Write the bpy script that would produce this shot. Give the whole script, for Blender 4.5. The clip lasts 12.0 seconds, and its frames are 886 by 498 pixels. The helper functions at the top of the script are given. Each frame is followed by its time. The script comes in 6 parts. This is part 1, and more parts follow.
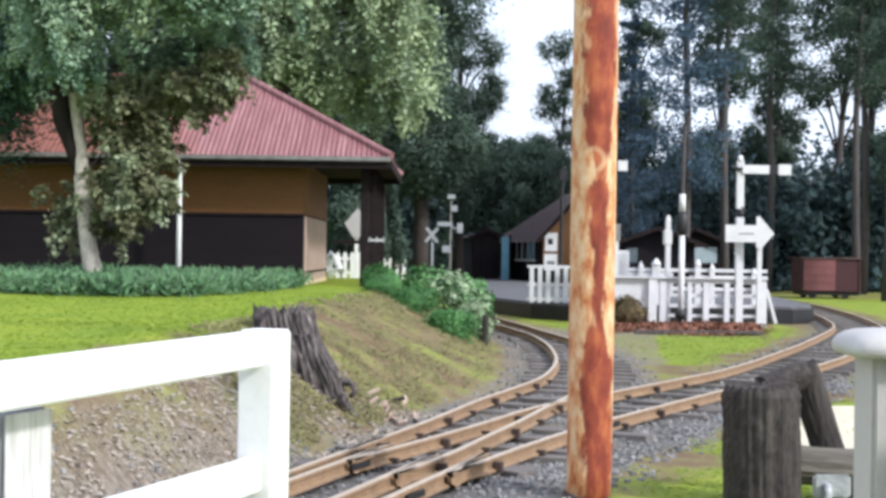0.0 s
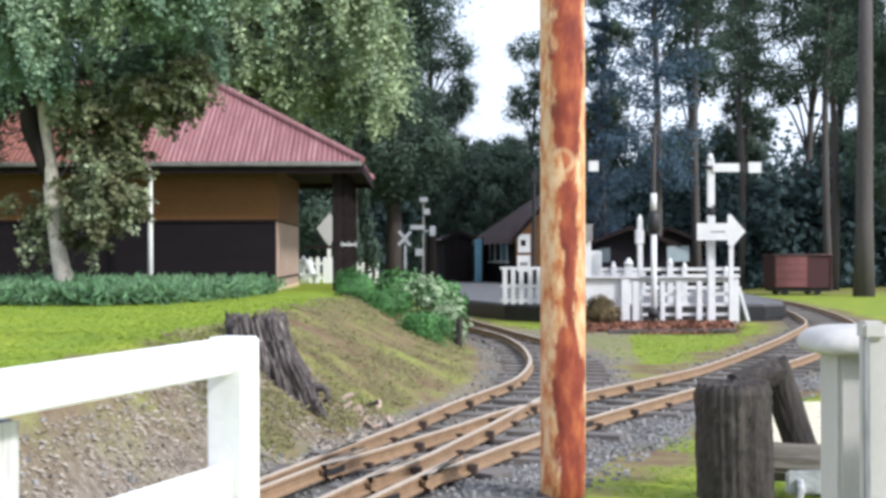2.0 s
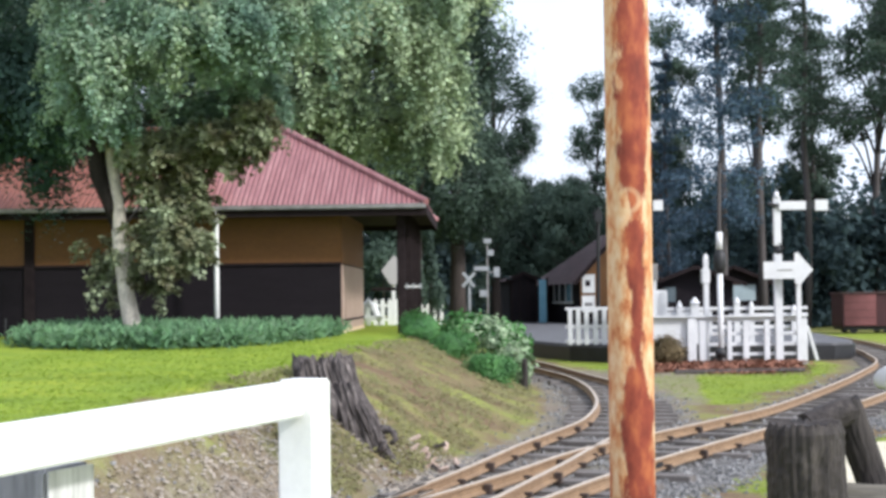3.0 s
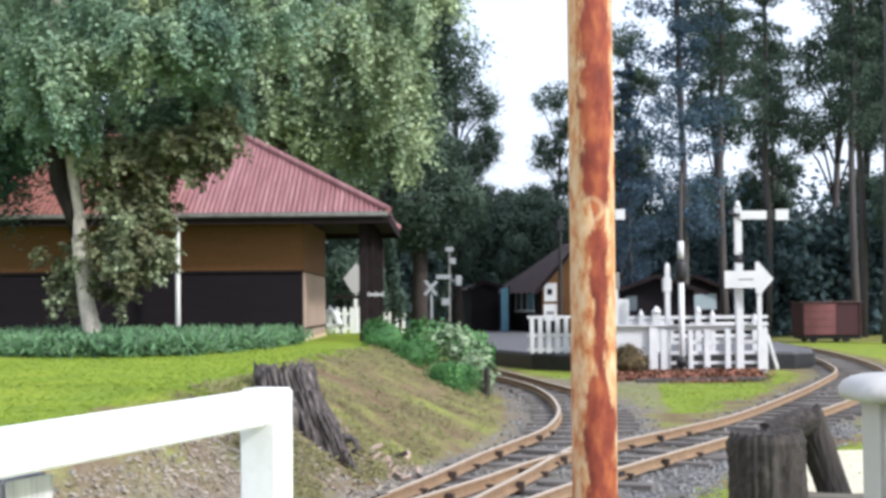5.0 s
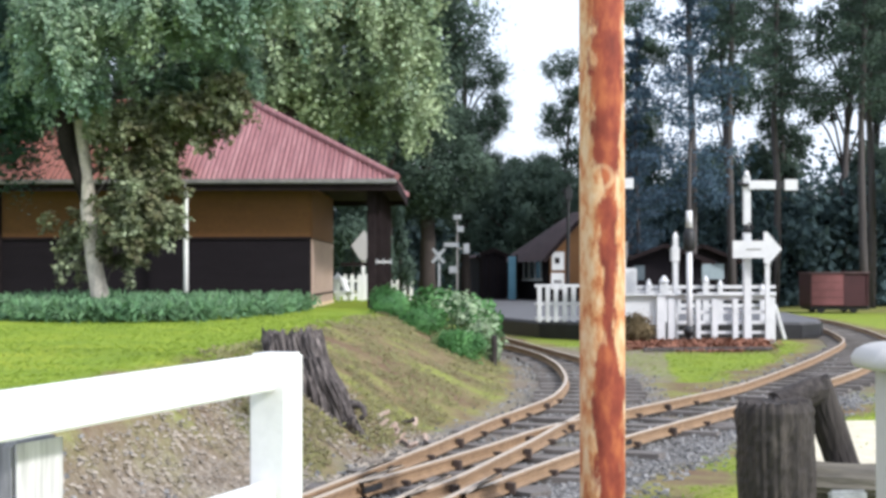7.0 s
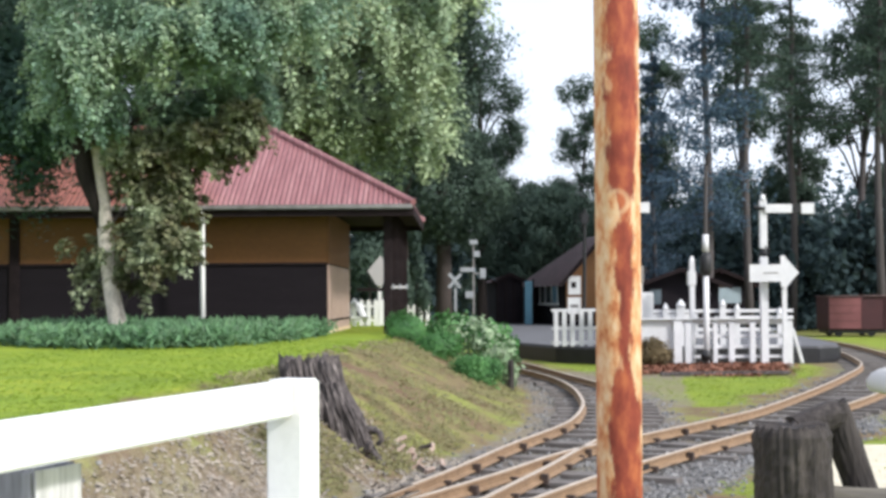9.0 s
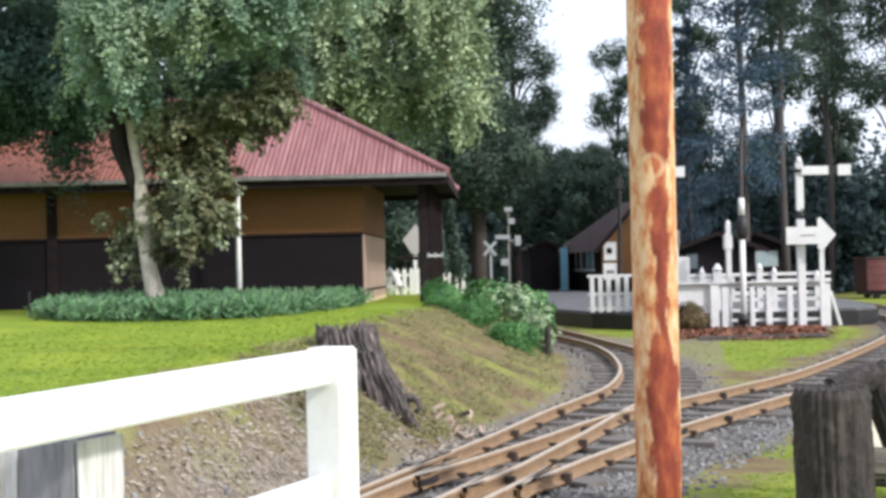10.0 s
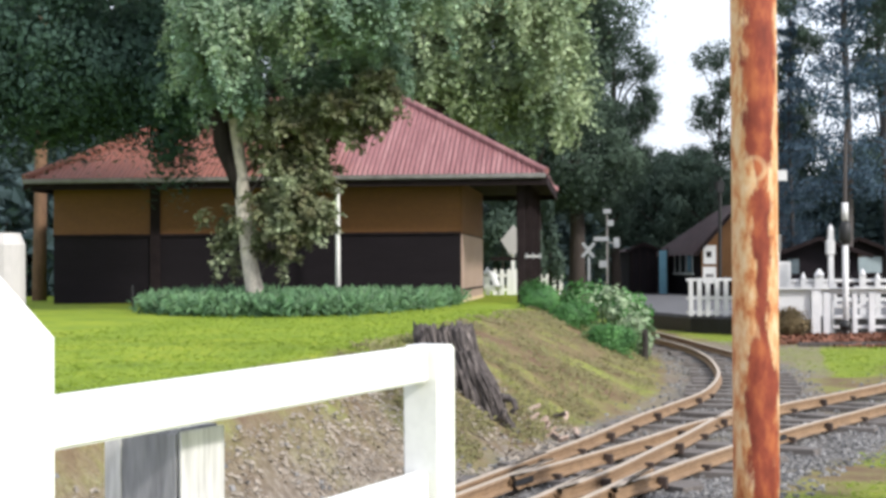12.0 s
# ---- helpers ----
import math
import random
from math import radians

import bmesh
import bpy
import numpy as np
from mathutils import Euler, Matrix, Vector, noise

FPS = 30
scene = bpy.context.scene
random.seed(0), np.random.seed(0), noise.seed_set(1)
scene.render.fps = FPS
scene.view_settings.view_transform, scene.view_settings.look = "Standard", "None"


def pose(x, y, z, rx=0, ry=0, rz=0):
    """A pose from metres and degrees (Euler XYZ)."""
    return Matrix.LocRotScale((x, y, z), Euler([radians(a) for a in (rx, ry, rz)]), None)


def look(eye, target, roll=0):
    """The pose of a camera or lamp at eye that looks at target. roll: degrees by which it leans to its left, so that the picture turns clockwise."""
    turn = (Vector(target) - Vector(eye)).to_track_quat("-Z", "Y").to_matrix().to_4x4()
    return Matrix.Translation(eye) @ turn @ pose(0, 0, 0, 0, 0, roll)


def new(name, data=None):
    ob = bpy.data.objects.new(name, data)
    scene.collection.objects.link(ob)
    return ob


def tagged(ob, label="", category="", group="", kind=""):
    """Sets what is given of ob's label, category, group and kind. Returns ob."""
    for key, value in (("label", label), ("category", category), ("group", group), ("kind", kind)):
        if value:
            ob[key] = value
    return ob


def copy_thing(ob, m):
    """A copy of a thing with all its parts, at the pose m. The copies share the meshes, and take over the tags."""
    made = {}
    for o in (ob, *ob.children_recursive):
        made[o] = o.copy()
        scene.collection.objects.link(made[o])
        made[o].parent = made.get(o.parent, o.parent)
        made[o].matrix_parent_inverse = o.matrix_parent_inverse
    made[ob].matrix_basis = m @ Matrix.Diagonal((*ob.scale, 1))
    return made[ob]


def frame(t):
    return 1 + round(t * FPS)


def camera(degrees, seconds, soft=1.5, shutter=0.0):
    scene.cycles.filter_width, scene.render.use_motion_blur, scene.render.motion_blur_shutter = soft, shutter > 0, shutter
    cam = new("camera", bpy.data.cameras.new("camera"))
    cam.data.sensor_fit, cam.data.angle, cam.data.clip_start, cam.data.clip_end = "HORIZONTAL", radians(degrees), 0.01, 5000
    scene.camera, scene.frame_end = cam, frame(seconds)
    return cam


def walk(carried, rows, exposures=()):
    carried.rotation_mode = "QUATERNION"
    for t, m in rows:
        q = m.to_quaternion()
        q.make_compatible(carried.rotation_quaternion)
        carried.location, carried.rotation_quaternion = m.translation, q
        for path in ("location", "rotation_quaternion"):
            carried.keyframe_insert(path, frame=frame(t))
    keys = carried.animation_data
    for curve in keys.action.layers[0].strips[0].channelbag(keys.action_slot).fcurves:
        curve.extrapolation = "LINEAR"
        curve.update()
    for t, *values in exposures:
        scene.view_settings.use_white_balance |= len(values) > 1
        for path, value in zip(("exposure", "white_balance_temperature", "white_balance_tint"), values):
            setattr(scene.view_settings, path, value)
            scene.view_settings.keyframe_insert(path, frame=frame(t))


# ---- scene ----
cam = camera(32.4, 12.0, 3.3)
# seconds, eye x, eye y, eye height, yaw, pitch, roll
ROWS = [
    (0.0, 0.0062, -0.0109, 1.5987, 0.009, 0.146, -0.822),
    (0.5, 0.0058, -0.0152, 1.6004, 0.255, 0.813, -0.508),
    (1.0, 0.0104, -0.0143, 1.6012, -0.232, 0.637, -0.550),
    (1.5, 0.0128, -0.0193, 1.6007, 0.168, 0.906, -0.366),
    (2.0, 0.0258, -0.0168, 1.6019, -0.984, 0.261, 0.179),
    (2.5, 0.0135, -0.0209, 1.6039, 0.204, 2.115, 0.082),
    (3.0, 0.0084, -0.0151, 1.6008, 1.415, 1.832, 0.676),
    (5.0, 0.0016, 0.0088, 1.6028, -0.017, 2.124, 0.530),
    (5.5, -0.0029, 0.0137, 1.6005, 0.707, 2.206, 0.809),
    (6.0, -0.0032, 0.0232, 1.5989, 0.408, 1.143, 0.629),
    (6.5, -0.0075, 0.0287, 1.5963, 0.140, 0.824, 0.221),
    (7.0, -0.0102, 0.0317, 1.5956, 0.252, 0.928, 0.114),
    (9.0, -0.0077, 0.0100, 1.5988, 0.871, 1.864, 0.343),
    (9.5, -0.0020, 0.0010, 1.5925, 1.772, 1.165, 1.306),
    (10.0, -0.0090, 0.0096, 1.5930, 2.205, 0.691, 1.248),
    (10.5, -0.0130, 0.0046, 1.5956, 3.680, 1.145, 1.060),
    (11.0, -0.0115, -0.0053, 1.5927, 5.113, 1.842, 0.534),
    (11.5, -0.0049, -0.0040, 1.5891, 4.865, 0.847, 0.313),
    (12.0, -0.0126, -0.0095, 1.5891, 5.864, 0.754, 0.333),
]
walk(cam, [(t, pose(x, y, z, 90 + pitch, roll, yaw)) for t, x, y, z, yaw, pitch, roll in ROWS],
     exposures=((0.0, 0.67, 6120, 10), (7.2, 0.68, 6150, 10), (9.0, 0.65, 6300, 10), (10.0, 0.63, 6400, 10), (12.0, 0.62, 6480, 10)))

# ---- light ----
SUN_AZ, SUN_EL = radians(126), radians(36)      # azimuth from +y towards +x
world = bpy.data.worlds.new("sky_world")
scene.world = world
world.use_nodes = True
wn = world.node_tree
sky = wn.nodes.new("ShaderNodeTexSky")
sky.sky_type, sky.sun_disc = "NISHITA", False
sky.sun_elevation, sky.sun_rotation = SUN_EL, SUN_AZ
sky.air_density, sky.dust_density, sky.ozone_density = 1.0, 5.0, 1.5
# thin bright cloud over the whole sky
cloud = wn.nodes.new("ShaderNodeTexNoise")
cloud.inputs["Scale"].default_value, cloud.inputs["Detail"].default_value = 2.2, 5
veil = wn.nodes.new("ShaderNodeMapRange")
veil.inputs[1].default_value, veil.inputs[2].default_value, veil.inputs[3].default_value, veil.inputs[4].default_value = 0.35, 0.65, 0.55, 0.95
haze = wn.nodes.new("ShaderNodeMix")
haze.data_type = "RGBA"
haze.inputs[7].default_value = (6.2, 6.6, 7.5, 1)
wn.links.new(cloud.outputs[0], veil.inputs[0])
wn.links.new(veil.outputs[0], haze.inputs[0])
wn.links.new(sky.outputs[0], haze.inputs[6])
wn.links.new(haze.outputs[2], wn.nodes["Background"].inputs[0])
wn.nodes["Background"].inputs[1].default_value = 0.15
sun = new("sun", bpy.data.lights.new("sun", "SUN"))
sun.data.energy, sun.data.angle, sun.data.color = 2.5, radians(6.0), (1.0, 0.96, 0.91)
SUN_DIR = Vector((math.sin(SUN_AZ) * math.cos(SUN_EL), math.cos(SUN_AZ) * math.cos(SUN_EL), math.sin(SUN_EL)))
sun.matrix_world = look(SUN_DIR * 60, (0, 0, 0))


# ---- materials ----
def mat(name, base, second=None, scale=4.0, rough=0.7, metal=0.0, bump=0.2, grain=60.0, amount=0.5, third=None, stretch=(1, 1, 1), spec=0.4, island=0.0, through_light=0.0, fine=0.22):
    """Base colour broken up by noise at two sizes, with a fine relief."""
    m = bpy.data.materials.new(name)
    m.use_nodes = True
    nt = m.node_tree
    b = nt.nodes["Principled BSDF"]
    tc = nt.nodes.new("ShaderNodeTexCoord")
    mp = nt.nodes.new("ShaderNodeMapping")
    mp.inputs["Scale"].default_value = stretch
    nt.links.new(tc.outputs["Object"], mp.inputs[0])
    n1 = nt.nodes.new("ShaderNodeTexNoise")
    n1.inputs["Scale"].default_value, n1.inputs["Detail"].default_value, n1.inputs["Roughness"].default_value = scale, 6, 0.65
    n2 = nt.nodes.new("ShaderNodeTexNoise")
    n2.inputs["Scale"].default_value, n2.inputs["Detail"].default_value = grain, 3
    for n in (n1, n2):
        nt.links.new(mp.outputs[0], n.inputs["Vector"])
    second = second or tuple(c * 0.7 for c in base)
    r1 = nt.nodes.new("ShaderNodeValToRGB")
    r1.color_ramp.elements[0].position, r1.color_ramp.elements[1].position = 0.5 - amount * 0.3, 0.5 + amount * 0.3
    r1.color_ramp.elements[0].color, r1.color_ramp.elements[1].color = (*second, 1), (*base, 1)
    if third:
        e = r1.color_ramp.elements.new(0.5)
        e.color = (*third, 1)
    nt.links.new(n1.outputs[0], r1.inputs[0])
    mix = nt.nodes.new("ShaderNodeMix")
    mix.data_type, mix.blend_type = "RGBA", "MULTIPLY"
    r2 = nt.nodes.new("ShaderNodeMapRange")
    r2.inputs[1].default_value, r2.inputs[2].default_value, r2.inputs[3].default_value, r2.inputs[4].default_value = 0.3, 0.7, 1 - fine, 1 + fine
    nt.links.new(n2.outputs[0], r2.inputs[0])
    mix.inputs[0].default_value = 1.0
    nt.links.new(r1.outputs[0], mix.inputs[6])
    nt.links.new(r2.outputs[0], mix.inputs[7])
    colour = mix.outputs[2]
    if island:
        g = nt.nodes.new("ShaderNodeNewGeometry")
        hv = nt.nodes.new("ShaderNodeHueSaturation")
        mr = nt.nodes.new("ShaderNodeMapRange")
        mr.inputs[3].default_value, mr.inputs[4].default_value = 1 - island, 1 + island
        nt.links.new(g.outputs["Random Per Island"], mr.inputs[0])
        nt.links.new(mr.outputs[0], hv.inputs["Value"])
        nt.links.new(colour, hv.inputs["Color"])
        colour = hv.outputs[0]
    nt.links.new(colour, b.inputs["Base Color"])
    b.inputs["Roughness"].default_value, b.inputs["Metallic"].default_value = rough, metal
    b.inputs["Specular IOR Level"].default_value = spec
    if bump:
        bp = nt.nodes.new("ShaderNodeBump")
        bp.inputs["Strength"].default_value, bp.inputs["Distance"].default_value = bump, 0.01
        nt.links.new(n2.outputs[0], bp.inputs["Height"])
        nt.links.new(bp.outputs[0], b.inputs["Normal"])
    if through_light:
        out = nt.nodes["Material Output"]
        tr = nt.nodes.new("ShaderNodeBsdfTranslucent")
        ms = nt.nodes.new("ShaderNodeMixShader")
        ms.inputs[0].default_value = through_light
        nt.links.new(colour, tr.inputs[0])
        nt.links.new(b.outputs[0], ms.inputs[1])
        nt.links.new(tr.outputs[0], ms.inputs[2])
        nt.links.new(ms.outputs[0], out.inputs[0])
    return m


WHITE = mat("white_paint", (0.84, 0.84, 0.82), (0.70, 0.70, 0.68), 3, 0.45, amount=0.8, grain=40, bump=0.02, fine=0.03)
# white for the far fences and signals, with distance haze put into the colour
HAZED_WHITE = mat("haze_greyed_white_paint", (0.68, 0.68, 0.69), (0.55, 0.55, 0.565), 2.5, 0.6, amount=0.9, grain=30, bump=0.03, fine=0.06)
# white greyed down: the capped gatepost's shade is put into this colour
GREYED_WHITE = mat("greyed_white_paint", (0.48, 0.46, 0.445), (0.40, 0.385, 0.37), 3, 0.5, amount=0.9, stretch=(1, 1, 0.5), bump=0.03, fine=0.04)
# the far signals' white, darkened in colour for the shade they stand in
SHADED_WHITE = mat("shade_dulled_white_paint", (0.34, 0.36, 0.38), (0.24, 0.25, 0.27), 3, 0.6, amount=0.9)
GREY_TIMBER = mat("grey_weathered_timber", (0.36, 0.36, 0.37), (0.15, 0.15, 0.165), 6, 0.85, amount=0.9, stretch=(1, 1, 0.12), bump=0.6)
PALE_TIMBER = mat("sunlit_and_flaking_pale_timber", (0.58, 0.57, 0.56), (0.45, 0.44, 0.43), 7, 0.85, amount=0.9, stretch=(1, 1, 0.12), bump=0.5)
BLACK_TIMBER = mat("dark_old_timber", (0.085, 0.072, 0.064), (0.014, 0.012, 0.012), 17, 0.85, amount=1.1, stretch=(1, 1, 0.2), bump=0.9, third=(0.034, 0.028, 0.026), fine=0.4)
GREY_BROWN = mat("grey_brown_round_log", (0.15, 0.135, 0.11), (0.05, 0.045, 0.04), 14, 0.85, amount=0.9, stretch=(0.15, 1, 1), bump=0.7)
STUMP_WOOD = mat("weathered_stump_wood", (0.27, 0.235, 0.22), (0.018, 0.016, 0.017), 22, 0.9, amount=0.95, stretch=(1, 1, 0.22), bump=1.0, third=(0.075, 0.064, 0.062), fine=0.4)
OCHRE = mat("ochre_board", (0.185, 0.082, 0.023), (0.145, 0.064, 0.018), 2, 0.65, amount=0.8, stretch=(0.4, 1, 2))
DARK_BOARD = mat("dark_brown_board", (0.014, 0.011, 0.014), (0.009, 0.007, 0.009), 2, 0.8, amount=0.8, stretch=(0.4, 1, 2), spec=0.15)
# pinkish side boarding, brightened in colour for the sun on that wall
SUNLIT_BOARD = mat("sunlit_pink_brown_board", (0.46, 0.335, 0.275), (0.37, 0.26, 0.21), 2, 0.65, amount=0.8)
CREAM = mat("cream_paint", (0.72, 0.56, 0.36), (0.6, 0.46, 0.30), 3, 0.6)
DARK_TRIM = mat("dark_trim", (0.026, 0.019, 0.02), (0.016, 0.012, 0.013), 5, 0.9, spec=0.08)
GUTTER = mat("grey_gutter_metal", (0.30, 0.29, 0.28), (0.2, 0.19, 0.19), 5, 0.4, 0.3)
RAIL_STEEL = mat("rusty_rail_steel", (0.33, 0.22, 0.13), (0.18, 0.115, 0.068), 7, 0.7, 0.1, amount=0.9, bump=0.3)
CHAIR_IRON = mat("dark_rusty_iron", (0.075, 0.05, 0.04), (0.03, 0.022, 0.02), 9, 0.8, amount=0.9)
RAIL_HEAD = mat("worn_rail_head", (0.50, 0.42, 0.34), (0.38, 0.31, 0.24), 9, 0.5, 0.2, amount=0.8)
SLEEPER = mat("grey_sleeper_wood", (0.20, 0.18, 0.165), (0.07, 0.062, 0.06), 8, 0.9, amount=0.9, stretch=(0.15, 1, 1), bump=0.8)
STONE = mat("grey_ballast_stone", (0.25, 0.245, 0.24), (0.11, 0.11, 0.112), 9, 0.9, island=0.45, amount=0.8)
PLATFORM = mat("dark_asphalt", (0.125, 0.125, 0.135), (0.085, 0.085, 0.09), 3, 0.85)
# noise puts sunlit and shaded leaf tones into the birch crown's colour
LEAF_BIRCH = mat("birch_leaf", (0.46, 0.55, 0.33), (0.085, 0.165, 0.125), 0.8, 0.45, amount=0.65, third=(0.215, 0.32, 0.215), island=0.4, bump=0, through_light=0.3)
LEAF_OLIVE = mat("olive_leaf", (0.50, 0.58, 0.33), (0.13, 0.22, 0.15), 0.6, 0.5, amount=0.8, island=0.38, bump=0, through_light=0.3)
LEAF_DARK = mat("dark_forest_leaf", (0.092, 0.135, 0.096), (0.05, 0.082, 0.068), 0.25, 0.7, spec=0.2, amount=0.9, island=0.32, bump=0, through_light=0.25)
# blue haze before the pine is mixed into its needle colour
LEAF_HAZED_PINE = mat("haze_blued_pine_needles", (0.10, 0.155, 0.215), (0.06, 0.10, 0.14), 0.3, 0.7, spec=0.2, amount=0.9, island=0.35, bump=0, through_light=0.2)
LEAF_BUSH = mat("bush_leaf", (0.115, 0.29, 0.075), (0.04, 0.125, 0.042), 2.5, 0.5, amount=0.9, island=0.4, bump=0, through_light=0.3)
LEAF_BED = mat("flowerbed_leaf", (0.155, 0.275, 0.125), (0.07, 0.16, 0.08), 2.0, 0.55, amount=0.9, island=0.4, bump=0, through_light=0.3)
GRASS = mat("grass_blade", (0.24, 0.325, 0.032), (0.20, 0.285, 0.03), 0.8, 0.6, amount=0.9, island=0.12, bump=0, through_light=0.35)
BARK = mat("dark_bark", (0.06, 0.047, 0.04), (0.03, 0.024, 0.022), 7, 0.9, amount=0.9, stretch=(1, 1, 0.2), bump=0.8)
SHADED_BARK = mat("shade_black_stem_bark", (0.03, 0.025, 0.022), (0.012, 0.010, 0.009), 7, 0.9, amount=0.9, stretch=(1, 1, 0.3), bump=0.8, spec=0.1)
BIRCH_BARK = mat("pale_birch_bark", (0.70, 0.63, 0.52), (0.12, 0.10, 0.085), 8, 0.8, amount=0.9, stretch=(1, 1, 0.5), bump=0.5, third=(0.50, 0.45, 0.38))
GUM_BARK = mat("grey_gum_bark", (0.10, 0.088, 0.088), (0.05, 0.044, 0.044), 3, 0.85, amount=0.9, stretch=(1, 1, 0.1), bump=0.4)


def pole_material():
    """Steel pipe whose pale paint has peeled off in long patches, down to orange and dark red rust."""
    m = bpy.data.materials.new("peeling_rusty_pipe")
    m.use_nodes = True
    nt = m.node_tree
    b = nt.nodes["Principled BSDF"]
    tc = nt.nodes.new("ShaderNodeTexCoord")

    def noisy(scale, stretch, detail=5):
        mp = nt.nodes.new("ShaderNodeMapping")
        mp.inputs["Scale"].default_value = stretch
        nt.links.new(tc.outputs["Object"], mp.inputs[0])
        n = nt.nodes.new("ShaderNodeTexNoise")
        n.inputs["Scale"].default_value, n.inputs["Detail"].default_value, n.inputs["Roughness"].default_value = scale, detail, 0.62
        nt.links.new(mp.outputs[0], n.inputs["Vector"])
        return n.outputs[0]

    def maths(op, a, c):
        n = nt.nodes.new("ShaderNodeMath")
        n.operation = op
        for i, v in enumerate((a, c)):
            if isinstance(v, (int, float)):
                n.inputs[i].default_value = v
            else:
                nt.links.new(v, n.inputs[i])
        return n.outputs[0]

    def ramp(v, stops):
        r = nt.nodes.new("ShaderNodeValToRGB")
        els = r.color_ramp.elements
        while len(els) < len(stops):
            els.new(0.5)
        for e, (p, c) in zip(els, stops):
            e.position, e.color = p, (*c, 1)
        nt.links.new(v, r.inputs[0])
        return r.outputs[0]

    sep = nt.nodes.new("ShaderNodeSeparateXYZ")
    nt.links.new(tc.outputs["Object"], sep.inputs[0])
    # the stripped side of the pipe, wavering along its length
    side = maths("ABSOLUTE", maths("SUBTRACT", sep.outputs[0], 0.014), 0.0)
    # bared wide at the foot and the top, little between, where fittings were clamped
    along_z = maths("DIVIDE", maths("SUBTRACT", sep.outputs[2], 0.9), 1.5)
    width = ramp(along_z, ((0.0, (.66, .66, .66)), (0.26, (.64, .64, .64)), (0.34, (.38, .38, .38)), (0.50, (.42, .42, .42)), (0.58, (.46, .46, .46)), (0.61, (.30, .30, .30)), (0.64, (.30, .30, .30)), (0.69, (.58, .58, .58)), (1.0, (.64, .64, .64))))
    stripped = maths("SUBTRACT", maths("ADD", maths("MULTIPLY", noisy(9, (1, 1, 0.3)), 0.085), maths("SUBTRACT", maths("MULTIPLY", width, 0.1), 0.022)), side)
    patch = maths("ADD", maths("MULTIPLY", stripped, 7.0), maths("MULTIPLY", noisy(34, (1, 1, 0.38)), 0.55))
    paint = ramp(noisy(36, (1, 1, 0.42)), ((0.33, (0.38, 0.115, 0.045)), (0.43, (0.52, 0.235, 0.10)), (0.54, (0.60, 0.37, 0.20)), (0.68, (0.65, 0.48, 0.31))))
    rust = ramp(noisy(26, (1, 1, 0.4)), ((0.34, (0.15, 0.029, 0.018)), (0.5, (0.24, 0.050, 0.027)), (0.66, (0.38, 0.11, 0.045))))
    mx = nt.nodes.new("ShaderNodeMix")
    mx.data_type = "RGBA"
    nt.links.new(ramp(patch, ((0.51, (0, 0, 0)), (0.61, (1, 1, 1)))), mx.inputs[0])
    nt.links.new(paint, mx.inputs[6])
    nt.links.new(rust, mx.inputs[7])
    # old ring-shaped marks left by fittings
    band = 0.0
    for x0, z0, r in ((-0.006, 1.865, 0.030),):
        dx, dz = maths("SUBTRACT", sep.outputs[0], x0), maths("SUBTRACT", sep.outputs[2], z0)
        reach = maths("POWER", maths("ADD", maths("MULTIPLY", dx, dx), maths("MULTIPLY", dz, dz)), 0.5)
        band = maths("ADD", band, ramp(maths("ABSOLUTE", maths("SUBTRACT", reach, r), 0.0), ((0.004, (1, 1, 1)), (0.009, (0, 0, 0)))))
    mr = nt.nodes.new("ShaderNodeMix")
    mr.data_type = "RGBA"
    nt.links.new(maths("MULTIPLY", maths("MULTIPLY", band, noisy(14, (1, 1, 1))), 1.0), mr.inputs[0])
    nt.links.new(mx.outputs[2], mr.inputs[6])
    mr.inputs[7].default_value = (0.60, 0.43, 0.25, 1)
    nt.links.new(mr.outputs[2], b.inputs["Base Color"])
    b.inputs["Roughness"].default_value, b.inputs["Specular IOR Level"].default_value = 0.75, 0.3
    bp = nt.nodes.new("ShaderNodeBump")
    bp.inputs["Strength"].default_value, bp.inputs["Distance"].default_value = 0.4, 0.002
    nt.links.new(patch, bp.inputs["Height"])
    nt.links.new(bp.outputs[0], b.inputs["Normal"])
    return m


PEELING = pole_material()


